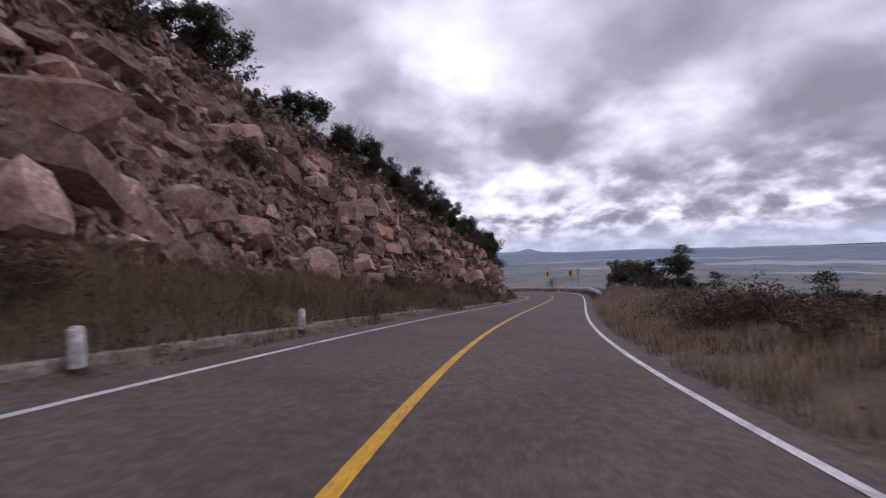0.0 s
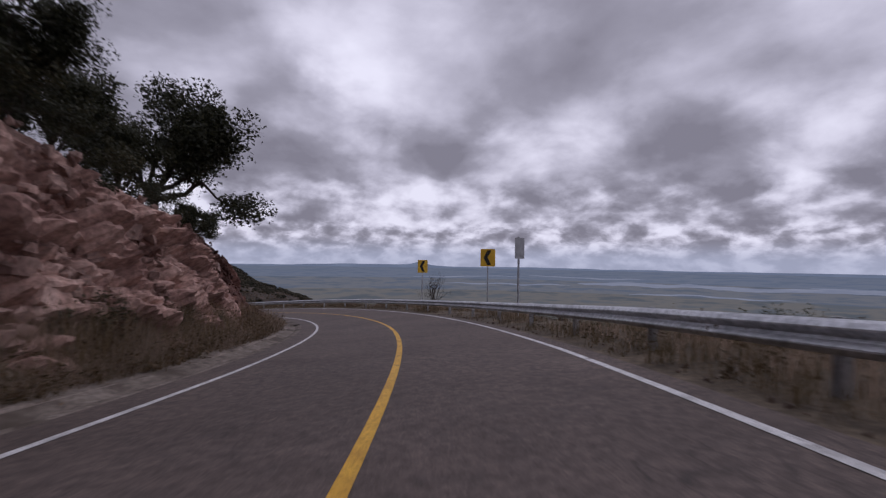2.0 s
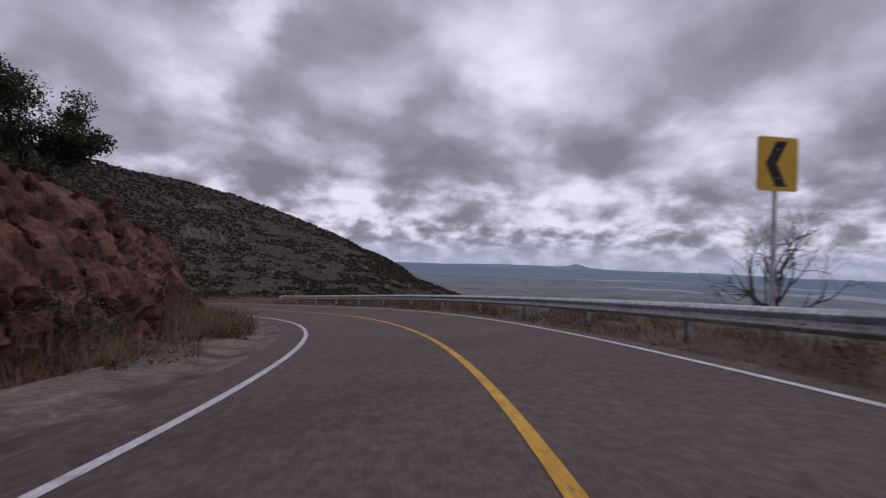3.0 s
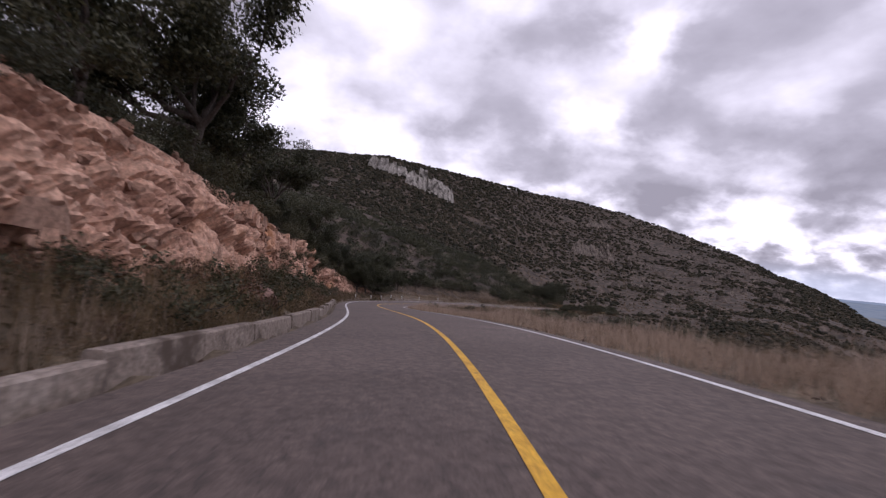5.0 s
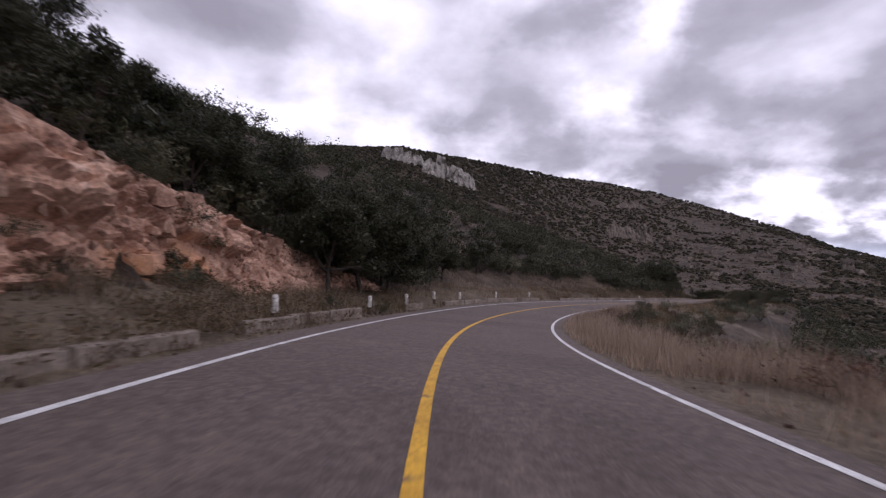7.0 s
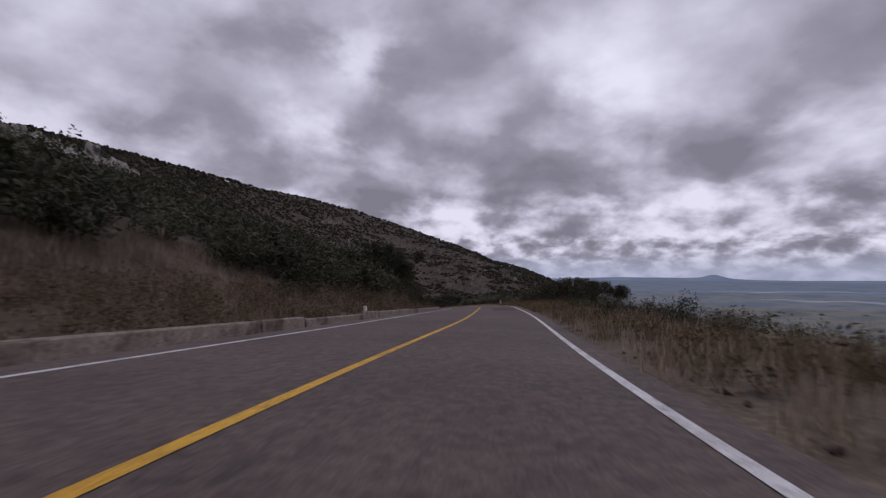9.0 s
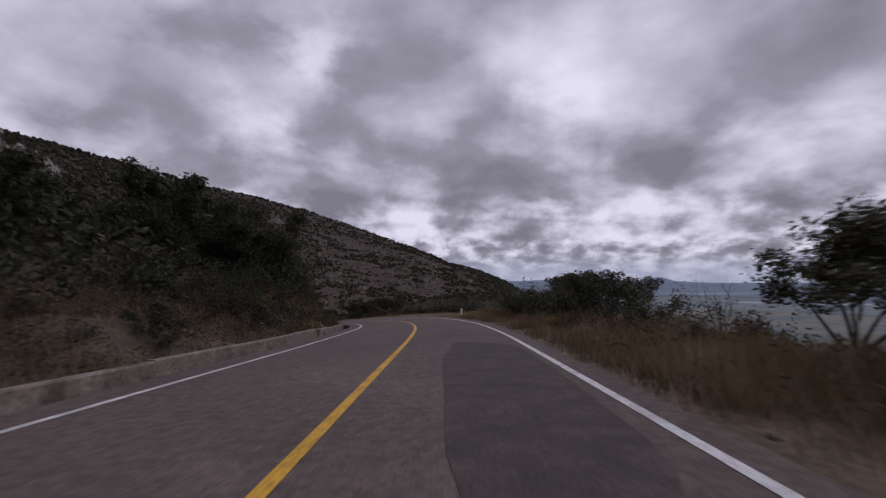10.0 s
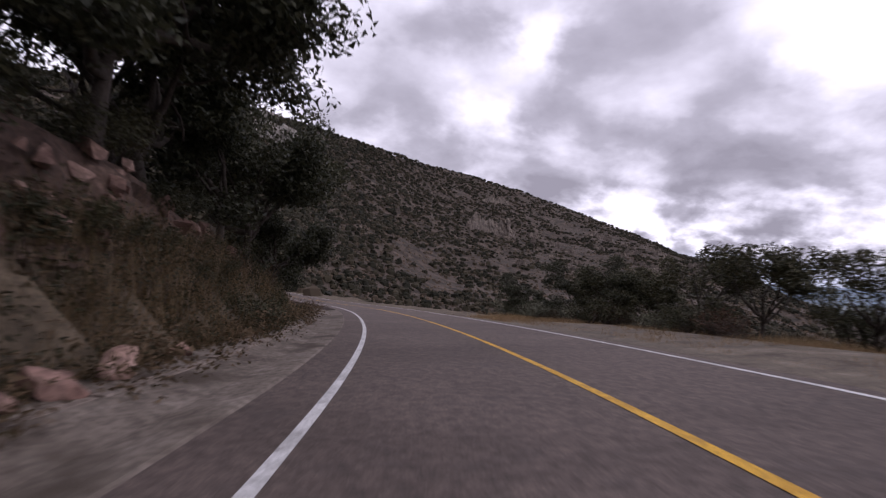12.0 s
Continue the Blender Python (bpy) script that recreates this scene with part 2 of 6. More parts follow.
ASPHALT = asphalt_material()
GROUND = mottled("dry_scrub_ground", [(0.34, (0.02, 0.016, 0.011)), (0.46, (0.046, 0.034, 0.025)), (0.56, (0.075, 0.055, 0.041)), (0.68, (0.12, 0.09, 0.07))], 0.09, fine=0.7, bump_scale=1.2, bump_size=0.4)
VERGE_SOIL = mottled("dry_litter_soil", [(0.3, (0.055, 0.042, 0.028)), (0.5, (0.105, 0.08, 0.054)), (0.7, (0.17, 0.13, 0.09))], 0.8, fine=9.0, bump_scale=6.0, bump_size=0.08)
ROCK = mottled("pink_rhyolite", [(0.28, (0.120, 0.069, 0.057)), (0.43, (0.244, 0.147, 0.121)), (0.58, (0.369, 0.241, 0.198)), (0.76, (0.478, 0.336, 0.285))], 0.8, rough=0.9, fine=8.0, bump_scale=13.0, bump_size=0.035, tint=(0.22, (0.33, 0.165, 0.095), 0.56, 0.76), vary=0.3)
OCHRE_ROCK = mottled("ochre_cut_rock", [(0.26, (0.133, 0.066, 0.046)), (0.42, (0.298, 0.172, 0.121)), (0.56, (0.430, 0.268, 0.193)), (0.74, (0.551, 0.389, 0.298))], 0.8, rough=0.9, fine=9.0, bump_scale=14.0, bump_size=0.035, tint=(0.2, (0.44, 0.22, 0.11), 0.55, 0.75), vary=0.3)
RED_ROCK = mottled("red_brown_rock", [(0.28, (0.031, 0.014, 0.011)), (0.45, (0.071, 0.031, 0.024)), (0.6, (0.125, 0.061, 0.046)), (0.78, (0.208, 0.115, 0.092))], 1.1, rough=0.92, fine=9.0, bump_scale=14.0, bump_size=0.04, vary=0.3)
SOIL = mottled("dark_reddish_earth", [(0.3, (0.045, 0.028, 0.022)), (0.5, (0.09, 0.058, 0.045)), (0.7, (0.16, 0.105, 0.082))], 0.9, fine=7.0, bump_scale=5.0, bump_size=0.08)
TALUS = mottled("stony_pink_earth", [(0.3, (0.094, 0.055, 0.046)), (0.5, (0.177, 0.109, 0.090)), (0.7, (0.281, 0.184, 0.155))], 0.9, fine=7.0, bump_scale=6.0, bump_size=0.08)
WHITE_LINE = mottled("white_road_paint", [(0.3, (0.42, 0.41, 0.40)), (0.6, (0.66, 0.65, 0.64))], 2.0, rough=0.6, fine=30.0, tint=(5.0, (0.13, 0.11, 0.10), 0.6, 0.74))
YELLOW_LINE = mottled("yellow_road_paint", [(0.3, (0.46, 0.24, 0.02)), (0.6, (0.66, 0.37, 0.03))], 2.0, rough=0.6, fine=30.0, tint=(6.0, (0.16, 0.10, 0.05), 0.6, 0.72))
CONCRETE = mottled("stained_concrete", [(0.3, (0.125, 0.098, 0.08)), (0.5, (0.225, 0.182, 0.152)), (0.72, (0.31, 0.262, 0.225))], 1.6, rough=0.92, fine=14.0, bump_scale=10.0, bump_size=0.025, tint=(0.9, (0.085, 0.064, 0.05), 0.52, 0.66))
GALVANISED = mottled("galvanised_steel", [(0.3, (0.36, 0.37, 0.39)), (0.6, (0.52, 0.53, 0.55))], 1.5, rough=0.42, spec=0.5, fine=12.0, metal=0.75)
YELLOW_SIGN = mottled("yellow_sign_sheeting", [(0.35, (0.62, 0.36, 0.02)), (0.65, (0.74, 0.46, 0.03))], 1.5, rough=0.45, spec=0.4)
BLACK_SIGN = mottled("black_sign_sheeting", [(0.3, (0.012, 0.012, 0.012)), (0.7, (0.03, 0.028, 0.026))], 3.0, rough=0.5)


# ---------------------------------------------------------------- the line of the road
STEP = 0.5
HALF = 3.175                          # centre line to edge line
CURVE_STEP, CURVES = 18.0, [-1.318, -0.735, -0.048, 0.255, 0.897, 1.902, 2.131, 1.039, 0.569, 0.88, -0.204, -0.624, -1.275, -1.458, -1.036, -0.656, 0.398, -0.067, 1.071, 1.465, 0.834, 0.536, 0.687, 0.823, 0.4, 0.0, -0.6, -1.0]
GRADE_STEP, GRADES = 24.0, [-10.85, -9.01, -8.02, -8.6, -7.93, -9.79, -8.27, -10.85, -10.78, -10.21, -6.71, -6.31, -5.18, -5.84, -8.11, -10.69, -10.83, -10.88, -8, -5, -4]
BANKS = [-6.4, -3.1, 3.5, 7.5, 5.8, 6.5, 5.8, 2.5, -1.4, -3.5, -3.3, -0.4, 0.7, 5.0, 6.2, 6.3, 2.3, 1.4, 0, 0, 0]
BACK, LENGTH = 50.0, 480.0


def lay_out_road():
    s = np.arange(0, LENGTH, STEP)
    k = np.interp(s, np.arange(len(CURVES)) * CURVE_STEP, CURVES) / 100
    h = 1.541 + np.r_[0, np.cumsum((k[1:] + k[:-1]) * STEP / 2)]
    hm = (h[1:] + h[:-1]) / 2
    x = -1.2163 + np.r_[0, np.cumsum(np.cos(hm) * STEP)]
    y = -4.6034 + np.r_[0, np.cumsum(np.sin(hm) * STEP)]
    knots = np.arange(len(GRADES)) * GRADE_STEP
    g = np.interp(s, knots, GRADES) / 100
    z = -0.575 + np.r_[0, np.cumsum(g[:-1] * STEP)]
    b = np.interp(s, knots, BANKS) / 100
    sb = np.arange(-BACK, 0, STEP)
    s, h, b = np.r_[sb, s], np.r_[np.full(len(sb), h[0]), h], np.r_[np.full(len(sb), b[0]), b]
    return (s, np.r_[x[0] + sb * math.cos(1.541), x], np.r_[y[0] + sb * math.sin(1.541), y], np.r_[z[0] + sb * g[0], z], h, b)


RS, RX, RY, RZ, RH, RB = lay_out_road()


def at_road(s, d=0.0, up=0.0):
    """The point at s along the road, d to its left, up above its surface."""
    i = np.clip((np.asarray(s, float) - RS[0]) / STEP, 0, len(RS) - 1.001)
    j, f = i.astype(int), i - i.astype(int)
    x, y, z, h, b = (a[j] * (1 - f) + a[j + 1] * f for a in (RX, RY, RZ, RH, RB))
    return np.stack([x - np.sin(h) * d, y + np.cos(h) * d, z - b * np.clip(d, -6, 6) + up], -1)


def heading(s):
    return float(np.interp(s, RS, RH))


def nearest_road(x, y):
    """s and d of points on the plan."""
    cs, cx, cy, ch = RS[::4], RX[::4], RY[::4], RH[::4]
    s, d = np.empty(len(x)), np.empty(len(x))
    for a in range(0, len(x), 8000):
        p, q = x[a:a + 8000, None] - cx, y[a:a + 8000, None] - cy
        j = (p * p + q * q).argmin(1)
        i = np.arange(len(j))
        s[a:a + 8000] = cs[j] + p[i, j] * np.cos(ch[j]) + q[i, j] * np.sin(ch[j])
        d[a:a + 8000] = -p[i, j] * np.sin(ch[j]) + q[i, j] * np.cos(ch[j])
        far = np.hypot(p[i, j], q[i, j])
        d[a:a + 8000] = np.where(far > np.abs(d[a:a + 8000]) * 1.05, np.sign(d[a:a + 8000] + 1e-9) * far, d[a:a + 8000])
    return np.clip(s, RS[0], RS[-1]), d


def hash2(i, j, seed):
    h = (i * 374761393 + j * 668265263 + seed * 974711) & 0x7FFFFFFF
    h = ((h ^ (h >> 13)) * 1274126177) & 0x7FFFFFFF
    return ((h ^ (h >> 16)) & 0xFFFFFF) / 0xFFFFFF


def value_noise(x, y, seed=0):
    i, j = np.floor(x).astype(np.int64), np.floor(y).astype(np.int64)
    u, v = x - i, y - j
    u, v = u * u * (3 - 2 * u), v * v * (3 - 2 * v)
    return ((hash2(i, j, seed) * (1 - u) + hash2(i + 1, j, seed) * u) * (1 - v) + (hash2(i, j + 1, seed) * (1 - u) + hash2(i + 1, j + 1, seed) * u) * v) * 2 - 1


def fbm(x, y, seed=0, octaves=4):
    return sum(value_noise(x * 2 ** o, y * 2 ** o, seed + o) * 0.5 ** o for o in range(octaves))


# The bank on the uphill side: where its foot lies, how high the rock is cut, how steep the slope goes on.
BANK_S = [-50, 0, 40, 60, 80, 100, 120, 150, 185, 200, 215, 228, 236, 260, 300, 335, 345, 365, 380, 480]
FOOT = [8.5, 8.0, 7.2, 6.2, 6.1, 6.8, 7.2, 6.8, 7.2, 7.9, 9.4, 10.2, 9.4, 7.5, 6.8, 7.4, 7.4, 7.5, 7.8, 8]
CUT = [13, 12.5, 8.5, 6.0, 3.8, 3.2, 3.2, 3.7, 4.3, 5.7, 4.5, 2.6, 0.5, 0.2, 0.3, 0.8, 1.5, 1.8, 0.6, 0.3]
LEAN = [0.65, 0.65, 0.5, 0.38, 0.4, 0.4, 0.4, 0.36, 0.24, 0.22, 0.24, 0.3, 0.5, 0.5, 0.5, 0.5, 0.4, 0.4, 0.5, 0.5]
START = [4.4, 4.4, 4.4, 4.9, 5.0, 5.7, 5.7, 4.6, 4.6, 4.8, 4.8, 5.0, 5.0, 4.6, 4.8, 6.1, 6.2, 6.2, 6.2, 6.1]
VERGE = [1.4, 1.4, 1.2, 0.8, 0.6, 0.5, 0.6, 0.9, 1.0, 0.9, 0.9, 0.8, 0.7, 0.8, 0.8, 1.9, 2.3, 2.0, 1.0, 0.8]
RISE = [0.7, 0.7, 0.7, 0.62, 0.45, 0.35, 0.4, 0.5, 0.55, 0.55, 0.62, 0.68, 0.68, 0.6, 0.36, 0.38, 0.38, 0.4, 0.45, 0.5]
SHOULDER_S = [-50, 0, 50, 60, 140, 160, 230, 300, 322, 332, 370, 385, 480]
SHOULDER = [8, 8, 8, 6, 5.5, 6.5, 6, 6.5, 8, 10, 10, 7, 6]


def along(s, table, grid=BANK_S):
    return np.interp(s, grid, table)


# The great slope beyond the ravine, seen from where the road straightens: bearing, distance and height of its crest.
HUB = (-98.0, 227.0)
CREST_AZ = [-12, -5, 3, 8, 12, 16, 19, 24, 29, 34, 38, 42, 46, 52, 60, 75, 95, 120]
CREST_D = [735, 730, 860, 1046, 1250, 1378, 1465, 1525, 1480, 1370, 1246, 1125, 1025, 925, 840, 760, 870, 900]
CREST_Z = [-122, -80, -56, -16, 9, 53, 85, 134, 170, 183, 178, 174, 172, 172, 172, 138, 110, 120]


def terrain(x, y):
    shape = np.shape(x)
    x, y = np.ravel(x).astype(float), np.ravel(y).astype(float)
    s, d = nearest_road(x, y)
    r0 = at_road(s)
    zr = r0[:, 2] - np.interp(s, RS, RB) * np.clip(d, -6, 6)
    lump = fbm(x / 9, y / 9, 3)
    foot, cut, rise = along(s, FOOT), along(s, CUT), along(s, RISE)
    start = along(s, START)
    e = np.clip((d - start) / np.maximum(foot - start, 0.8), 0, 1)
    lean = along(s, LEAN)
    left = along(s, VERGE) * e ** 1.3 - np.interp(s, [54, 57, 126, 129, 335, 339], [0.13, 0.45, 0.45, 0.13, 0.13, 0.55]) * np.clip((d - 3.0) / 0.6, 0, 1) * (1 - e) + cut * np.clip((d - foot - 1.5) / (cut * lean + 0.3), 0, 1)
    beyond = np.clip(d - foot - 1.8 - cut * lean, 0, None)
    left += rise * np.minimum(beyond, 26) + 0.3 * np.clip(beyond - 26, 0, 60) - 0.25 * np.clip(beyond - 100, 0, 900) + lump * np.clip((d - 4.6) / 8, 0, 1) * 0.6
    w = along(s, SHOULDER, SHOULDER_S)
    out = np.clip(-d - w, 0, None)
    berm = np.where(s < 56, 1.0, 0.25) * np.clip((-d - 4.4) / 2.2, 0, 1)
    right = berm * 0.6 - 0.28 * np.minimum(out, 8) - 0.5 * np.clip(out - 8, 0, 60) - 0.32 * np.clip(out - 68, 0, 900) + lump * np.clip(out / 6, 0, 1) * 1.2
    near = zr - 0.06 + np.where(d > 0, left, right)
    # beyond
    p, q = x - HUB[0], y - HUB[1]
    dist, az = np.hypot(p, q), np.degrees(np.arctan2(-p, q))
    az = np.where(az < -120, az + 360, az)
    cd, cz = np.interp(az, CREST_AZ, CREST_D), np.interp(az, CREST_AZ, CREST_Z)
    t = np.clip((dist - 120) / (cd - 120), 0, None)
    rough = fbm(x / 90, y / 90, 11, 5)
    slope = -75 + (cz + 75) * np.minimum(t, 1) ** np.interp(az, [10, 20, 34, 48, 60], [1.3, 1.9, 2.1, 1.5, 1.3]) - 120 * np.clip(t - 1, 0, 3) + rough * (9 * np.clip(t, 0, 1) * np.clip(2.2 - 2 * t, 0.25, 1))
    terrace = 1.2 * np.abs(np.sin((slope + rough * 6) / 13)) ** 3
    slope = np.where(az > 128, -400, slope + terrace * np.clip(t * 3, 0, 1) * np.clip(3 - 3 * t, 0, 1))
    rad = np.hypot(x + 40, y - 150)
    plain = -262 + 172 * (np.clip(rad - 900, 0, 3860) / 3950) + 3 * fbm(x / 300, y / 300, 21, 3)
    blend = np.clip((np.abs(d) - 30) / 30, 0, 1)
    z = np.where(d > 0, near, np.maximum(near, np.where(blend > 0, slope, -999)))
    z = np.where((d > 0) & (d > 60), np.maximum(near, slope), z)
    return np.maximum(z, plain).reshape(shape)


# ---------------------------------------------------------------- mesh helpers
def mesh_object(name, verts, faces, material, parent=None, smooth=False, label="", category="", group="", kind=""):
    me = bpy.data.meshes.new(name)
    me.from_pydata([tuple(map(float, v)) for v in verts], [], [tuple(map(int, f)) for f in faces])
    me.materials.append(material)
    if smooth:
        me.polygons.foreach_set("use_smooth", [True] * len(me.polygons))
    me.update()
    ob = new(name, me)
    if parent:
        ob.parent = parent
    return tagged(ob, label, category, group, kind)


def part(name, bm, material, parent, label=""):
    me = bpy.data.meshes.new(name)
    bm.to_mesh(me)
    bm.free()
    me.materials.append(material)
    ob = new(name, me)
    ob.parent = parent
    return tagged(ob, label)


def grid_faces(nu, nv, flip=False):
    i = np.arange((nu - 1) * (nv - 1))
    a = i // (nv - 1) * nv + i % (nv - 1)
    f = np.stack([a, a + nv, a + nv + 1, a + 1], 1)
    return f[:, ::-1] if flip else f


def sweep(name, stations, section, material, closed=False, **tags):
    """A mesh that carries a section of (d, up) points along the road."""
    rows = [at_road(np.asarray(stations), dd, uu) for dd, uu in section]
    v = np.stack(rows, 1)
    n, m = len(stations), len(section)
    faces = [tuple(f) for f in grid_faces(n, m)]
    if closed:
        faces += [(i * m + m - 1, (i + 1) * m + m - 1, (i + 1) * m, i * m) for i in range(n - 1)]
        faces += [tuple(range(m)), tuple(range((n - 1) * m, n * m))[::-1]]
    ob = mesh_object(name, v.reshape(-1, 3), faces, material, **tags)
    bm = bmesh.new()
    bm.from_mesh(ob.data)
    bmesh.ops.recalc_face_normals(bm, faces=bm.faces)
    bm.to_mesh(ob.data)
    bm.free()
    return ob


def spaced(lo, hi, fine, reach, down, up):
    """Grid lines, close in the middle and wider towards the horizon."""
    a, b, st, p = [], [], fine, lo
    while p > -reach:
        st *= down
        p -= st
        a.append(max(p, -reach))
    st, p = fine, hi
    while p < reach:
        st *= up
        p += st
        b.append(min(p, reach))
    return np.unique(np.array(a[::-1] + list(np.arange(lo, hi, fine)) + b))


def build_ground():
    xs, ys = spaced(-225, 60, 1.6, 4900, 1.045, 1.16), spaced(-40, 400, 1.6, 4900, 1.16, 1.045)
    gx, gy = np.meshgrid(xs, ys, indexing="ij")
    gz = terrain(gx, gy)
    v = np.stack([gx, gy, gz], -1).reshape(-1, 3)
    ob = mesh_object("ground", v, grid_faces(len(xs), len(ys)), GROUND, smooth=True, label="dry scrub-covered mountainside falling to a wide plain", category="ground", kind="structure")
    # trodden litter and soil along the verges
    ob.data.materials.append(VERGE_SOIL)
    f = grid_faces(len(xs), len(ys))
    mid = v[f].mean(1)
    close = (mid[:, 0] > -260) & (mid[:, 0] < 60) & (mid[:, 1] > -60) & (mid[:, 1] < 420)
    slot = np.zeros(len(f), np.int32)
    s, d = nearest_road(mid[close, 0], mid[close, 1])
    slot[close] = (d < 9.0) & (d > -11.0)
    ob.data.polygons.foreach_set("material_index", slot)


def build_road():
    st = np.arange(-45, 470, 1.0)
    ds = [-3.75, -3.6, -1.8, 0, 1.8, 3.6, 3.95, 4.05]
    ups = [-0.25, 0, 0, 0, 0, 0, -0.006, -0.25]
    sweep("road", st, list(zip(ds, ups)), ASPHALT, label="worn grey-brown two-lane asphalt mountain road", category="road", kind="structure")
    for name, d, w, mat, up, lab in (("edge_line", HALF, 0.06, WHITE_LINE, 0.006, "worn white painted edge line"), ("edge_line", -HALF, 0.06, WHITE_LINE, 0.006, "worn white painted edge line")):
        sweep(name, st, [(d + w, up), (d - w, up)], mat, label=lab, category="road marking", kind="structure")
    off = np.interp(st, [0, 50, 80, 107, 165, 200, 230, 260, 290, 320, 370], [0, 0.02, 0.06, 0.15, 0.11, 0.04, 0, -0.04, -0.07, 0, 0.04])
    v = np.stack([np.stack([at_road(q, float(o) + w, 0.006) for q, o in zip(st, off)]) for w in (0.065, -0.065)], 1)
    mesh_object("centre_line", v.reshape(-1, 3), grid_faces(len(st), 2, True), YELLOW_LINE, label="solid yellow painted centre line", category="road marking", kind="structure")


# ---------------------------------------------------------------- more materials
def leaf_material(name, tones, rough=0.6, spec=0.25, through_light=0.2):
    """Leaves that differ one from the next, and bush from bush."""
    m, tr, b = principled(name, rough, spec)
    r = node(tr, "ShaderNodeNewGeometry").outputs["Random Per Island"]
    n = len(tones)
    col = ramp(tr, r, [(i / (n - 1), c) for i, c in enumerate(tones)], "LINEAR")
    o = node(tr, "ShaderNodeObjectInfo").outputs["Random"]
    col = mixed(tr, 1.0, col, ramp(tr, o, [(0, (0.78, 0.74, 0.71)), (0.5, (1.04, 0.97, 0.96)), (1, (1.24, 1.1, 1.04))], "LINEAR"), "MULTIPLY")
    tr.links.new(col, b.inputs["Base Color"])
    if through_light:
        thin = node(tr, "ShaderNodeBsdfTranslucent")
        tr.links.new(col, thin.inputs["Color"])
        both = node(tr, "ShaderNodeMixShader")
        both.inputs[0].default_value = through_light
        tr.links.new(b.outputs[0], both.inputs[1]), tr.links.new(thin.outputs[0], both.inputs[2])
        tr.links.new(both.outputs[0], tr.nodes["Material Output"].inputs[0])
    return m


OAK_LEAF = leaf_material("dark_oak_leaves", [(0.02, 0.024, 0.013), (0.04, 0.045, 0.023), (0.072, 0.075, 0.04)], 0.55, 0.35, 0.3)
SHRUB_LEAF = leaf_material("olive_shrub_leaves", [(0.026, 0.03, 0.016), (0.05, 0.053, 0.026), (0.085, 0.082, 0.044)])
HILL_LEAF = leaf_material("far_evergreen_leaves", [(0.012, 0.0135, 0.009), (0.026, 0.026, 0.017), (0.05, 0.045, 0.03)], 0.8, 0.1, 0.0)
HILL_BRUSH = leaf_material("far_dry_brush", [(0.05, 0.042, 0.03), (0.075, 0.062, 0.044), (0.11, 0.09, 0.066)], 0.8, 0.1, 0.0)
GREY_LEAF = leaf_material("grey_green_leaves", [(0.07, 0.08, 0.05), (0.12, 0.13, 0.085), (0.17, 0.17, 0.12)])
RUST_LEAF = leaf_material("rusty_dry_leaves", [(0.06, 0.035, 0.025), (0.11, 0.06, 0.038), (0.15, 0.09, 0.05)])
FLOWER_LEAF = leaf_material("yellow_flowering_leaves", [(0.06, 0.065, 0.025), (0.13, 0.11, 0.03), (0.42, 0.24, 0.02), (0.5, 0.3, 0.02)])
DRY_GRASS = leaf_material("dry_grass_blades", [(0.2, 0.158, 0.118), (0.29, 0.235, 0.178), (0.37, 0.305, 0.235), (0.46, 0.385, 0.305)], 0.8, 0.2, 0.45)
MIX_GRASS = leaf_material("half_dry_grass_blades", [(0.10, 0.085, 0.045), (0.14, 0.115, 0.062), (0.19, 0.145, 0.086), (0.25, 0.19, 0.12)], 0.8, 0.2, 0.45)
GOLD_GRASS = leaf_material("golden_brown_grass", [(0.12, 0.088, 0.048), (0.18, 0.135, 0.072), (0.24, 0.18, 0.10), (0.30, 0.235, 0.14)], 0.8, 0.2, 0.4)
WEED_LEAF = leaf_material("brown_weed_leaves", [(0.045, 0.038, 0.02), (0.09, 0.07, 0.04), (0.13, 0.095, 0.058), (0.18, 0.135, 0.085)], 0.8, 0.15, 0.3)
BRUSH_LEAF = leaf_material("reddish_brush", [(0.035, 0.022, 0.016), (0.07, 0.044, 0.032), (0.12, 0.08, 0.058), (0.15, 0.11, 0.075)], 0.8, 0.15, 0.3)
BARK = mottled("rough_bark", [(0.3, (0.03, 0.024, 0.02)), (0.6, (0.075, 0.06, 0.05)), (0.8, (0.12, 0.1, 0.085))], 3.0, fine=20.0, bump_scale=12.0, bump_size=0.03)
DRY_TWIG = mottled("bare_grey_twigs", [(0.3, (0.045, 0.036, 0.03)), (0.7, (0.115, 0.098, 0.085))], 3.0)
CACTUS = mottled("prickly_pear_skin", [(0.3, (0.12, 0.14, 0.07)), (0.6, (0.2, 0.215, 0.12)), (0.8, (0.28, 0.27, 0.17))], 3.0, rough=0.6, fine=25.0)
PALE_ROCK = mottled("pale_cliff_rock", [(0.3, (0.13, 0.115, 0.1)), (0.5, (0.3, 0.275, 0.245)), (0.7, (0.46, 0.425, 0.38))], 0.12, fine=0.8, bump_scale=0.6, bump_size=0.6)
DULL_ROCK = mottled("dull_ledge_rock", [(0.3, (0.07, 0.058, 0.05)), (0.5, (0.16, 0.132, 0.11)), (0.7, (0.27, 0.225, 0.185))], 0.12, fine=0.8, bump_scale=0.6, bump_size=0.6)
GRAVEL = mottled("dusty_gravel", [(0.3, (0.075, 0.06, 0.046)), (0.5, (0.13, 0.105, 0.08)), (0.7, (0.2, 0.165, 0.13))], 1.2, fine=18.0, bump_scale=16.0, bump_size=0.03)
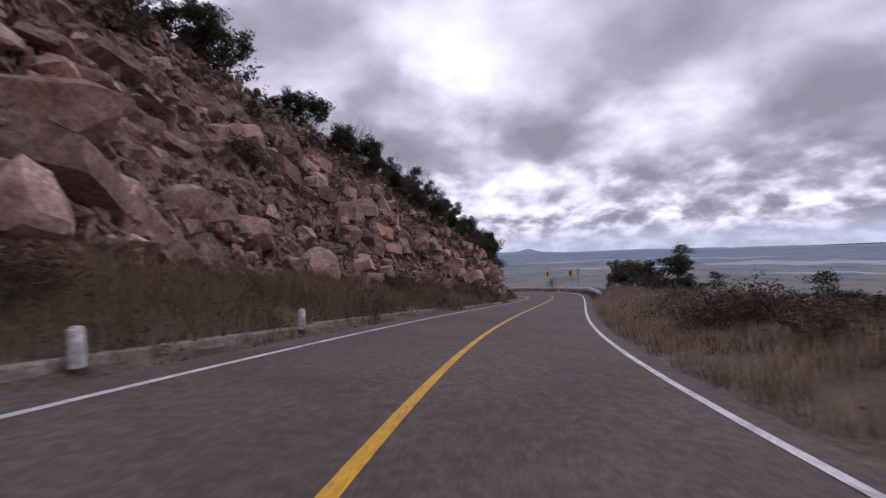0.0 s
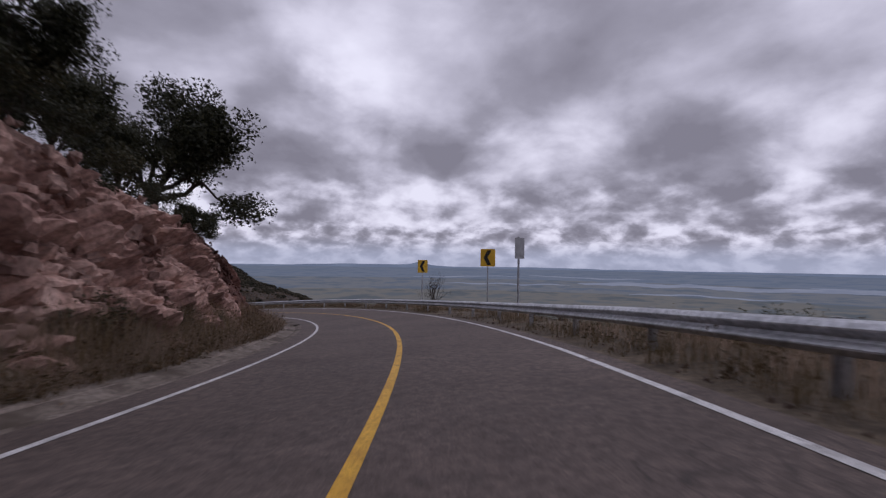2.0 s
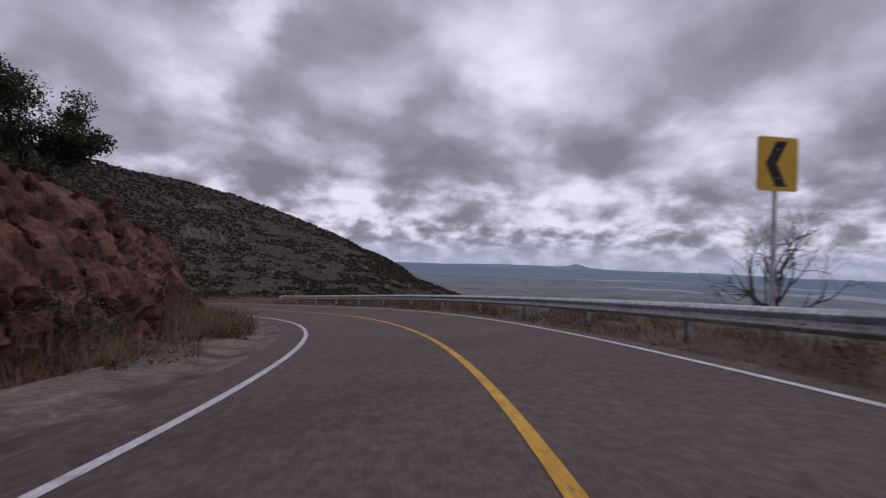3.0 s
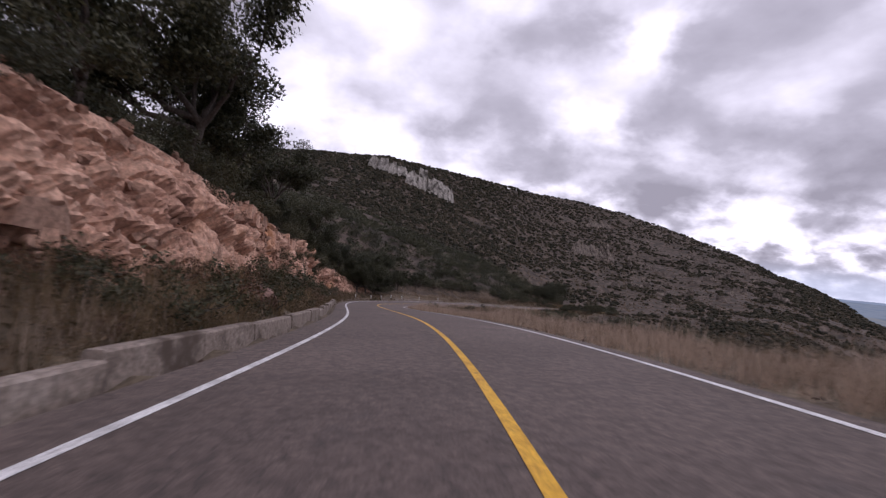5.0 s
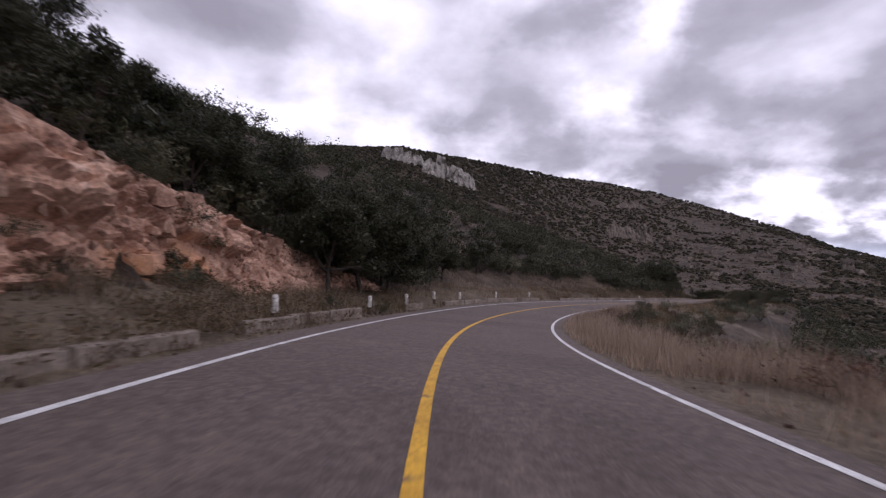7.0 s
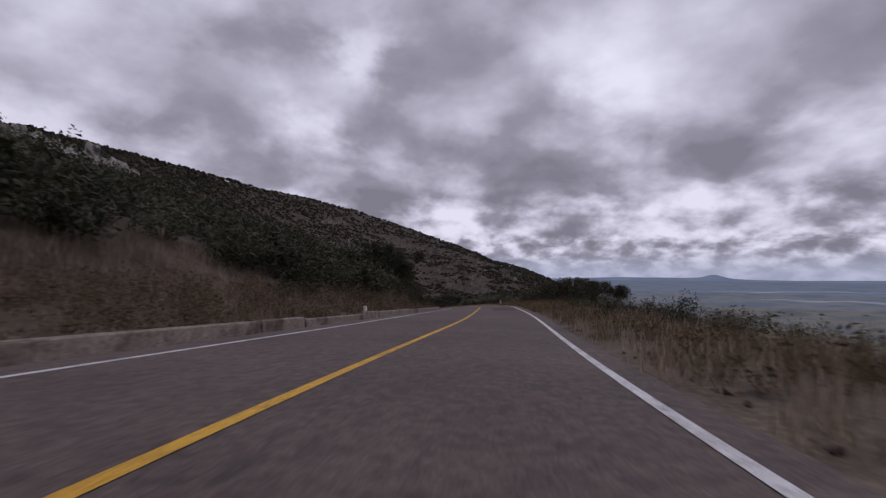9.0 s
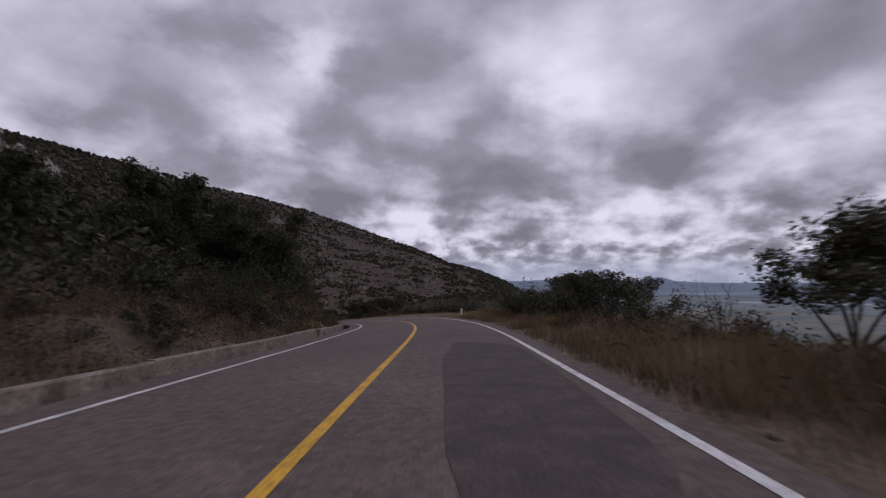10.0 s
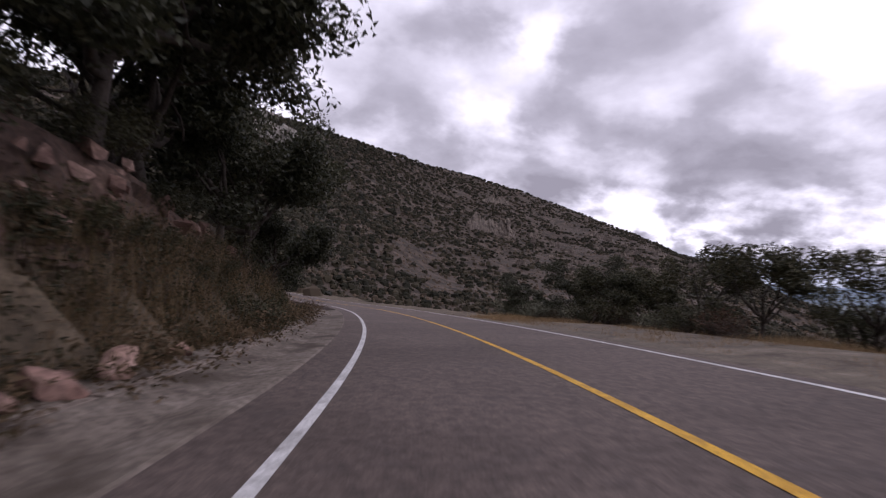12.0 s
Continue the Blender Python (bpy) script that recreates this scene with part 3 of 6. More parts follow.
WHITE_POST = mottled("weathered_white_paint", [(0.3, (0.38, 0.36, 0.33)), (0.6, (0.68, 0.66, 0.62))], 3.0, rough=0.8, fine=16.0, kind="Object", tint=(4.0, (0.25, 0.2, 0.16), 0.6, 0.75))
POST_FOOT = mottled("dark_post_foot", [(0.3, (0.035, 0.025, 0.02)), (0.7, (0.09, 0.06, 0.045))], 4.0)
SIGN_BACK = mottled("dull_sign_back", [(0.3, (0.3, 0.3, 0.31)), (0.7, (0.42, 0.42, 0.43))], 2.0, rough=0.5, metal=0.5)
GUTTER = mottled("soiled_concrete", [(0.3, (0.095, 0.074, 0.06)), (0.5, (0.175, 0.144, 0.12)), (0.72, (0.26, 0.22, 0.188))], 1.3, rough=0.92, fine=10.0, bump_scale=9.0, bump_size=0.02, tint=(0.5, (0.075, 0.058, 0.045), 0.5, 0.66))
PATCH = mottled("dark_asphalt_patch", [(0.3, (0.056, 0.045, 0.041)), (0.7, (0.092, 0.073, 0.066))], 2.0, fine=30.0, bump_scale=38.0, bump_size=0.012)



# ---------------------------------------------------------------- fast meshes
def fast_mesh(name, verts, faces, material, smooth=False):
    verts, faces = np.asarray(verts, np.float32), np.asarray(faces, np.int32)
    n = faces.shape[1]
    me = bpy.data.meshes.new(name)
    me.vertices.add(len(verts))
    me.vertices.foreach_set("co", verts.ravel())
    me.loops.add(faces.size)
    me.loops.foreach_set("vertex_index", faces.ravel())
    me.polygons.add(len(faces))
    me.polygons.foreach_set("loop_start", np.arange(len(faces), dtype=np.int32) * n)
    me.update(calc_edges=True)
    me.polygons.foreach_set("use_smooth", np.full(len(faces), smooth))
    me.materials.append(material)
    me.validate()
    return me


def leaf_cards(rng, centres, size, flat=0.35, aspect=0.55, corners=4):
    """Pointed four-cornered leaves at the centres, turned every way."""
    n = len(centres)
    a = rng.normal(size=(n, 3))
    a[:, 2] *= 0.7
    a /= np.linalg.norm(a, axis=1)[:, None]
    b = rng.normal(size=(n, 3))
    b[:, 2] *= flat + 0.3
    b -= (b * a).sum(1)[:, None] * a
    b /= np.linalg.norm(b, axis=1)[:, None]
    sz = size * rng.uniform(0.6, 1.35, (n, 1))
    fold = np.cross(a, b) * sz * 0.18
    if corners == 3:
        v = np.stack([centres - a * sz - b * sz * aspect, centres - a * sz * 0.6 + b * sz * aspect * 1.2, centres + a * sz * 1.2], 1).reshape(-1, 3)
        return v, np.arange(3 * n).reshape(-1, 3)
    v = np.stack([centres - a * sz, centres + b * sz * aspect + fold, centres + a * sz, centres - b * sz * aspect + fold], 1).reshape(-1, 3)
    return v, np.arange(4 * n).reshape(-1, 4)


def tube(points, radii, sides=5):
    points = np.asarray(points, float)
    t = np.gradient(points, axis=0)
    t /= np.linalg.norm(t, axis=1)[:, None] + 1e-9
    ref = np.where(np.abs(t[:, 2:3]) > 0.9, [[1.0, 0, 0]], [[0, 0, 1.0]])
    u = np.cross(t, ref)
    u /= np.linalg.norm(u, axis=1)[:, None] + 1e-9
    w = np.cross(t, u)
    ang = np.arange(sides) * 2 * np.pi / sides
    ring = np.cos(ang)[None, :, None] * u[:, None] + np.sin(ang)[None, :, None] * w[:, None]
    v = points[:, None] + ring * np.asarray(radii)[:, None, None]
    f = []
    for i in range(len(points) - 1):
        for k in range(sides):
            f.append((i * sides + k, i * sides + (k + 1) % sides, (i + 1) * sides + (k + 1) % sides, (i + 1) * sides + k))
    return v.reshape(-1, 3), np.array(f)


def joined(pieces):
    vs, fs, o = [], [], 0
    for v, f in pieces:
        vs.append(v), fs.append(f + o)
        o += len(v)
    return np.concatenate(vs), np.concatenate(fs)


def grow(rng, start, way, length, radius, depth, out, tips, bend=0.35, split=(2, 4), sides=0):
    """A branch and its forks, as tubes; the ends are kept for the leaves."""
    n = 5 if depth > 0 or sides else 4
    pts, p, d = [np.array(start, float)], np.array(start, float), np.array(way, float)
    for _ in range(n):
        d = d + rng.normal(0, bend * 0.5, 3)
        d[2] += 0.06
        d /= np.linalg.norm(d)
        p = p + d * length / n
        pts.append(p.copy())
    out.append(tube(pts, np.linspace(radius, radius * 0.5, n + 1), sides or (6 if depth > 1 else 3)))
    if depth <= 0:
        tips.extend(pts[2:])
        return
    tips.extend(pts[4:])
    for _ in range(rng.integers(*split)):
        w = d + rng.normal(0, 0.75, 3)
        w[2] = w[2] * 0.75 + 0.12
        grow(rng, pts[rng.integers(3, n + 1)], w / np.linalg.norm(w), length * rng.uniform(0.55, 0.8), radius * 0.5, depth - 1, out, tips, bend, split)


def make_tree(name, seed, height, spread, leaf, leaves, leaf_size, label, category="tree", trunk=0.16, squash=0.75, bare=False, bark=BARK, depth=2, clump=0.55, clumps=70):
    rng = np.random.default_rng(seed)
    out, tips = [], []
    grow(rng, (0, 0, -0.3), (rng.normal(0, 0.12), rng.normal(0, 0.12), 1), height * 0.3, trunk, 0, out, [], 0.2, sides=7)
    top = out[0][0][-7:].mean(0)
    for k in range(7):
        a = k * 2.4 + rng.uniform(-0.4, 0.4)
        w = np.array([math.cos(a) * spread / height, math.sin(a) * spread / height, rng.uniform(0.05, 0.95)])
        base = top * rng.uniform(0.55, 1.0)
        grow(rng, base, w / np.linalg.norm(w), height * 0.3, trunk * 0.55, depth, out, tips)
    tips = np.array(tips)
    # wood and leaves are stretched alike to the tree's own spread and height
    far = np.hypot(tips[:, 0], tips[:, 1])
    wide = spread * 0.85 / max(np.percentile(far, 90), 1e-3)
    tall = height * 0.93 / max(np.percentile(tips[:, 2], 97), 1e-3)
    tips = tips[far * wide < spread * 1.1] * [wide, wide, tall]
    root = new(name)
    wood_v, wood_f = joined(out)
    wood_v = wood_v * [wide, wide, tall]
    wood = new("trunk", fast_mesh("trunk", wood_v, wood_f, bark, True))
    wood.parent = root
    if not bare:
        # rounded clumps of leaves on the outer boughs, thin between them
        far = np.hypot(tips[:, 0], tips[:, 1]) / spread + tips[:, 2] / height
        order = np.argsort(-far + rng.normal(0, 0.4, len(tips)))
        heart = tips[order[:clumps]]
        own = rng.integers(0, len(heart), leaves)
        rad = clump * spread * 0.42 * rng.uniform(0.55, 1.2, len(heart))
        way = rng.normal(size=(leaves, 3))
        way /= np.linalg.norm(way, axis=1)[:, None]
        pick = heart[own] + way * (rad[own] * rng.uniform(0.1, 1.0, leaves) ** 0.45)[:, None] * [1, 1, squash]
        loose = rng.uniform(size=leaves) < 0.12
        pick[loose] += rng.normal(0, 0.04 * spread, (loose.sum(), 3))
        pick[:, 2] = np.maximum(pick[:, 2], height * 0.08)
        v, f = leaf_cards(rng, pick, leaf_size, aspect=0.6, corners=3)
        crown = new("crown", fast_mesh("crown", v, f, leaf))
        crown.parent = root
    return tagged(root, label, category)


def make_shrub(name, seed, height, spread, leaf, leaves, leaf_size, label, category="bush", twigs=14, bark=BARK, hollow=0.55):
    rng = np.random.default_rng(seed)
    out, ends = [], []
    for k in range(twigs):
        a = rng.uniform(0, 2 * np.pi)
        r = spread * math.sqrt(rng.uniform(0.05, 1))
        tip = np.array([math.cos(a) * r, math.sin(a) * r, height * rng.uniform(0.55, 1.0) * (1 - 0.35 * (r / spread) ** 2)])
        mid = tip * [0.45, 0.45, 0.5] + rng.normal(0, 0.08 * height, 3)
        q = np.stack([np.array([0, 0, -0.1]), mid * 0.6, mid, (mid + tip) / 2 + rng.normal(0, 0.04 * height, 3), tip])
        out.append(tube(q, np.linspace(0.022, 0.004, 5) * max(height, 1) ** 0.7, 3))
        ends += [tip, (tip + q[3]) / 2, q[3], (q[3] + mid) / 2] + [tip + rng.normal(0, 0.12 * spread, 3) for _ in range(2)]
    ends = np.array(ends)
    root = new(name)
    vs, fs, o = [out[0][0][:3]], [], 3
    for v, f in out:
        vs.append(v[3:])
        fs.append(np.where(f < 3, f, f - 3 + o))
        o += len(v) - 3
    v, f = np.concatenate(vs), np.concatenate(fs)
    st = new("woody_stem", fast_mesh("woody_stem", v, f, bark))
    st.parent = root
    if leaves:
        c = ends[rng.integers(0, len(ends), leaves)] + rng.normal(0, 0.085, (leaves, 3)) * [spread, spread, height * 0.8]
        c[:, 2] = np.abs(c[:, 2])
        v, f = leaf_cards(rng, c, leaf_size, aspect=0.5, corners=3)
        cr = new("foliage", fast_mesh("foliage", v, f, leaf))
        cr.parent = root
    return tagged(root, label, category)


def stand(x, y, dz=0.0):
    return float(terrain(np.array([x]), np.array([y]))[0]) + dz


def footing(s, d, dz=0.0):
    """Height of the ground or of the rock's top edge, whichever lies higher."""
    x, y, z = at_road(s, d)
    g = stand(x, y)
    cut = float(along(s, CUT))
    back = d - float(along(s, FOOT)) - 0.2 - cut * float(along(s, LEAN))
    if cut > 0.6 and 0 < back < 2.8:
        g = max(g, float(face_point(np.array(float(s)), 1.04)[2]) + 0.2 * back - 0.1)
    return g + dz


def place(proto, s, d, scale=1.0, turn=0.0, dz=-0.08, used={}):
    """Put a plant beside the road: the first takes the model itself, the next ones copies."""
    x, y, _ = at_road(s, d)
    m = pose(x, y, footing(s, d, dz), 0, 0, turn)
    if proto.name not in used:
        used[proto.name] = True
        ob = proto
        ob.matrix_basis = m
    else:
        ob = copy_thing(proto, m)
    ob.scale = (scale,) * 3 if isinstance(scale, (int, float)) else scale
    return ob


# ---------------------------------------------------------------- rocks
def rock_mesh(name, seed, rounded=False, squash=(1, 0.8, 0.65), mat=ROCK):
    rng = np.random.default_rng(seed)
    bm = bmesh.new()
    if rounded:
        bmesh.ops.create_icosphere(bm, subdivisions=3, radius=1.0)
        planes = [(q / np.linalg.norm(q), rng.uniform(0.42, 0.72)) for q in rng.normal(size=(10, 3))]
        for v in bm.verts:
            p = np.array(v.co)
            for q, k in planes:
                over = p @ q - k
                if over > 0:
                    p = p - q * over * 0.97
            w = 0.035 * math.sin(p[0] * 9 + seed) * math.sin(p[1] * 8 + 1) + 0.03 * noise.noise(Vector(p * 3.1) + Vector((seed, 0, 0)))
            v.co = Vector(p * (1 + w) * squash)
    else:
        # a block broken along its joints: a skewed box with corners knocked off
        bmesh.ops.create_cube(bm, size=1.7)
        for v in bm.verts:
            v.co = Vector(np.array(v.co) * rng.uniform(0.7, 1.05, 3) * squash)
        for _ in range(5):
            q = Vector(rng.normal(size=3)).normalized()
            top = max(v.co @ q for v in bm.verts)
            cut = bmesh.ops.bisect_plane(bm, geom=bm.verts[:] + bm.edges[:] + bm.faces[:], plane_co=q * top * rng.uniform(0.66, 0.88), plane_no=q, clear_outer=True)
            rim = [g for g in cut["geom_cut"] if isinstance(g, bmesh.types.BMEdge)]
            if len(rim) >= 3:
                bmesh.ops.contextual_create(bm, geom=rim)
    me = bpy.data.meshes.new(name)
    bm.to_mesh(me)
    bm.free()
    me.materials.append(mat)
    if rounded:
        me.polygons.foreach_set("use_smooth", [True] * len(me.polygons))
        me.set_sharp_from_angle(angle=radians(28))
    return me


ANGULAR = [rock_mesh("rock", 40 + i, False, (1, 0.65 + 0.05 * (i % 5), 0.4 + 0.06 * (i % 4))) for i in range(12)]
OCHRE_BLOCKS = [rock_mesh("rock", 60 + i, False, (1, 0.7 + 0.05 * (i % 4), 0.5 + 0.06 * (i % 4)), OCHRE_ROCK) for i in range(8)]
RED_BLOCKS = [rock_mesh("rock", 70 + i, False, (1, 0.7, 0.4 + 0.06 * (i % 4)), RED_ROCK) for i in range(5)]
ROUNDED = [rock_mesh("boulder", 80 + i, True, (1, 0.75 + 0.04 * i, 0.6 + 0.05 * i)) for i in range(5)]


def cells(a, b, seed):
    """Stone blocks on a face: for each point the block's own offset, and how near its joint is."""
    i, j = np.floor(a).astype(np.int64), np.floor(b).astype(np.int64)
    best, second, val, tx, ty = np.full(a.shape, 9.0), np.full(a.shape, 9.0), np.zeros(a.shape), np.zeros(a.shape), np.zeros(a.shape)
    for di in (-1, 0, 1):
        for dj in (-1, 0, 1):
            ci, cj = i + di, j + dj
            ox, oy = ci + hash2(ci, cj, seed), cj + hash2(ci, cj, seed + 7)
            dist = np.maximum(np.abs(a - ox), np.abs(b - oy)) * 0.6 + np.hypot(a - ox, b - oy) * 0.4
            own = hash2(ci, cj, seed + 13)
            near = dist < best
            second = np.where(near, best, np.minimum(second, dist))
            tx, ty = np.where(near, a - ox, tx), np.where(near, b - oy, ty)
            val, best = np.where(near, own, val), np.where(near, dist, best)
    return val, second - best, tx, ty


def face_point(s, u, out=0.0):
    """A point on the cut rock face at s, u of its height, standing out towards the road."""
    foot, cut = along(s, FOOT), along(s, CUT)
    d = foot + 0.2 + u * cut * along(s, LEAN) - out * 0.85
    p = at_road(s, d)
    p[..., 2] = at_road(s, 0.0)[..., 2] - np.interp(s, RS, RB) * 6 + along(s, VERGE) - 0.25 + u * cut + out * 0.45
    return p


def ledges(S, T, thick, wide, seed):
    """Bedded rock: each bed is broken into blocks of its own width; gives the block's offset, its tilt and the way to the next joint."""
    b = T / thick + 0.35 * fbm(S / 3.5, T / 3.5, seed, 3)
    j = np.floor(b)
    jj = j.astype(np.int64)
    w = wide * (0.55 + 1.0 * hash2(jj, jj * 0 + 1, seed))
    a = S / w + 7 * hash2(jj, jj * 0 + 3, seed) + 0.2 * fbm(S / 1.5, T / 1.5, seed + 2, 2)
    i = np.floor(a)
    ii = i.astype(np.int64)
    fx, fy = a - i, b - j
    val = hash2(ii, jj, seed + 5)
    tilt = (hash2(ii, jj, seed + 8) - 0.5) * (fx - 0.5) * w + (hash2(ii, jj, seed + 9) - 0.2) * (0.5 - fy) * thick
    return val, tilt, np.minimum(np.minimum(fx, 1 - fx) * w, np.minimum(fy, 1 - fy) * thick)


def build_cliff(s0, s1, seed, mat=ROCK, fine=0.2, rough=1.0, label="broken pink and ochre rock face cut beside the road"):
    ss = np.arange(s0, s1 + fine, fine)
    us = np.linspace(-0.2, 1.04, int(np.clip(along(ss, CUT).max() * 11, 14, 84)))
    S, U = np.meshgrid(ss, us, indexing="ij")
    hgt = U * along(S, CUT)
    T = hgt + 0.14 * S + 0.5 * fbm(S / 6, hgt / 6, seed)
    v1, t1, e1 = ledges(S, T, 1.5, 2.3, seed)
    v2, t2, e2 = ledges(S + 3, T + 0.4, 0.55, 0.9, seed + 31)
    v3, t3, e3 = ledges(S, T, 0.24, 0.45, seed + 57)
    mask = 0.4 + 0.6 * np.clip(0.5 + 1.2 * fbm(S / 5, hgt / 3, seed + 77), 0, 1)
    out = (v1 - 0.4) * 0.95 + t1 * 0.5 - 0.3 * np.exp(-e1 * 11)
    out += ((v2 - 0.5) * 0.7 + t2 * 0.8 - 0.2 * np.exp(-e2 * 15)) * mask
    out += (v3 - 0.5) * 0.36 * mask - 0.06 * np.exp(-e3 * 25) + t3 * 0.7 * mask + 0.4 * fbm(S / 7, hgt / 6, seed + 5)
    out = np.maximum(out + 0.15, -0.4) * np.clip(np.minimum(S - s0, s1 - S) / 1.2, 0, 1)
    out *= rough * np.clip(along(S, CUT) / 5.5, 0.2, 1) * np.clip((1.06 - U) * 6, 0.1, 1)
    p = face_point(S, U, out)
    # the top turns back into the slope
    back = at_road(ss, 1.0) - at_road(ss, 0.0)
    lip = [p[:, -1] + back * k + np.stack([0 * ss, 0 * ss, 0.25 * k + 0.2 * fbm(ss / 1.3, ss * 0 + k, seed)], 1) for k in (0.7, 1.6, 2.8)]
    p = np.concatenate([p] + [q[:, None] for q in lip], 1)
    me = fast_mesh("cliff", p.reshape(-1, 3), grid_faces(len(ss), len(us) + 3), mat)
    return tagged(new("cliff", me), label, "cliff", kind="structure")


def strew(parent, rng, count, s_range, size, meshes, name, u_range=(0, 1.05), proud=0.25, loose=25.0):
    for _ in range(count):
        s, u = rng.uniform(*s_range), rng.uniform(*u_range)
        k = rng.uniform(*size) * rng.uniform(0.6, 1.0)
        if along(s, CUT) < k * 1.2:
            continue
        p = face_point(np.array(s), u, k * proud)
        ob = new(name, meshes[rng.integers(len(meshes))])
        lie = math.degrees(heading(s)) + rng.normal(0, loose)
        ob.matrix_basis = pose(*p, rng.normal(0, loose * 0.6), rng.normal(5, loose * 0.5), lie) @ Matrix.Diagonal((k, k, k, 1))
        ob.parent = parent


def rubble(name, rng, points, size, label):
    """Small stones past counting, joined."""
    vs, fs, o = [], [], 0
    for p in points:
        me = ANGULAR[rng.integers(len(ANGULAR))]
        base = RAW[me.name]
        k = rng.uniform(*size)
        m = np.array((pose(0, 0, 0, *rng.uniform(0, 360, 3)) @ Matrix.Diagonal((k, k, k, 1))).to_3x3())
        vs.append(base[0] @ m.T + p)
        fs.append(base[1] + o)
        o += len(base[0])
    return tagged(new(name, fast_mesh(name, np.concatenate(vs), np.concatenate(fs), ROCK)), label, "stones", kind="stuff")


def plain_hull(seed):
    rng = np.random.default_rng(seed)
    bm = bmesh.new()
    pts = rng.normal(size=(9, 3))
    for p in pts / np.linalg.norm(pts, axis=1)[:, None] * [1, 0.75, 0.55]:
        bm.verts.new(p)
    bmesh.ops.convex_hull(bm, input=bm.verts)
    bmesh.ops.triangulate(bm, faces=bm.faces)
    bm.verts.index_update()
    out = np.array([v.co[:] for v in bm.verts]), np.array([[v.index for v in f.verts] for f in bm.faces])
    bm.free()
    return out


RAW = {me.name: plain_hull(200 + i) for i, me in enumerate(ANGULAR)}


def build_rocks():
    rng = np.random.default_rng(5)
    slope = build_cliff(-12, 58, 3, TALUS, 0.24, 0.55)
    # the great blocks: way along, share of the height, half width, half height
    for i, (q, u, w, h) in enumerate(((14.9, 0.40, 1.8, 1.05), (14.3, 0.25, 1.6, 0.85), (22.0, 0.6, 1.25, 1.2), (12.7, 0.15, 0.85, 0.85), (18.6, 0.56, 0.75, 0.36), (17.6, 0.24, 0.85, 0.85), (25.0, 0.58, 0.9, 1.0), (20.2, 0.2, 0.8, 0.95), (35.4, 0.64, 0.75, 0.95), (23.8, 0.08, 0.85, 0.85), (16.6, 0.58, 0.7, 0.28), (18.2, 0.46, 0.85, 0.42), (23.6, 0.9, 0.65, 0.5), (15.8, 0.64, 0.5, 0.35), (15.4, 0.22, 0.6, 0.55), (28.5, 0.3, 0.8, 0.9), (31, 0.5, 0.8, 0.8), (40, 0.45, 0.8, 1.0), (45, 0.3, 0.8, 0.9))):
        ob = new("boulder", ROUNDED[i % 5])
        squash = (1, 0.75 + 0.04 * (i % 5), 0.6 + 0.05 * (i % 5))
        ob.matrix_basis = pose(*face_point(np.array(q), u, 0.15), rng.normal(0, 8), rng.normal(12, 10), math.degrees(heading(q)) + rng.normal(0, 12)) @ Matrix.Diagonal((w / 0.72, 0.9 * w / 0.6, h / (squash[2] * 0.72), 1))
        ob.parent = slope
    strew(slope, rng, 14, (2, 34), (0.5, 0.9), ROUNDED, "boulder", (0.1, 0.75), 0.2)
    strew(slope, rng, 150, (-2, 40), (0.3, 0.75), ANGULAR, "rock", (0.0, 1.05), 0.3, 30.0)
    strew(slope, rng, 150, (26, 60), (0.6, 1.5), ANGULAR, "rock", (0.0, 0.85), 0.22, 14.0)
    pink = build_cliff(57.6, 84.4, 9, ROCK, 0.15, 1.25, "bedded pink and tan rock face cut beside the road")
    strew(pink, rng, 90, (58, 84), (0.2, 0.6), ANGULAR, "rock", (0.0, 0.9), 0.1, 9.0)
    red = build_cliff(84, 130, 5, RED_ROCK, 0.18, 0.8, "dark red-brown broken rock bank cut beside the road")
    strew(red, rng, 90, (85, 126), (0.15, 0.5), RED_BLOCKS, "rock", (0.0, 1.0), 0.12, 12.0)
    second = build_cliff(129.6, 236, 17, OCHRE_ROCK, 0.125, 1.3, "bedded ochre and pink rock face cut beside the road")
    strew(second, rng, 130, (142, 229), (0.3, 0.9), OCHRE_BLOCKS, "rock", (0.0, 1.0), 0.05, 9.0)
    third = build_cliff(336, 382, 29, SOIL, 0.22, 0.7, "dark earth bank with a few stones above the verge")
    strew(third, rng, 10, (344, 376), (0.1, 0.2), RED_BLOCKS, "rock", (0.2, 1.0), 0.05)
    pts = []
    for s0, s1, n in ((-5, 58, 9500), (336, 378, 200)):
        s, u = rng.uniform(s0, s1, n), rng.uniform(-0.08, 1.08, n)
        pts.append(face_point(s, u, rng.uniform(0.0, 0.3, n)))
    rubble("rubble", rng, np.concatenate(pts), (0.09, 0.42), "loose broken pink stones lying on the cut slope")
    for name, blocks, s0, s1, n in (("rubble", RED_ROCK, 84, 128, 600), ("rubble", ROCK, 58, 84, 700), ("rubble", OCHRE_ROCK, 138, 236, 1500)):
        s, u = rng.uniform(s0, s1, n), rng.uniform(-0.1, 1.05, n)
        ob = rubble(name, rng, face_point(s, u, rng.uniform(0.0, 0.2, n)), (0.08, 0.3), "loose broken stones lying on the cut rock face")
        ob.data.materials[0] = blocks
    n = 2600
    s, side = rng.uniform(-4, 390, n), rng.integers(0, 2, n)
    d = np.where(side, 4.05 + np.abs(rng.normal(0, 0.5, n)), -3.85 - np.abs(rng.normal(0, 0.6, n)))
    p = at_road(s, d)
    p[:, 2] = np.maximum(terrain(p[:, 0], p[:, 1]), p[:, 2] - 0.12) + 0.01
    ob = rubble("litter", rng, p, (0.02, 0.085), "small broken stones strewn along the edges of the road")
    ob.data.materials[0] = SOIL
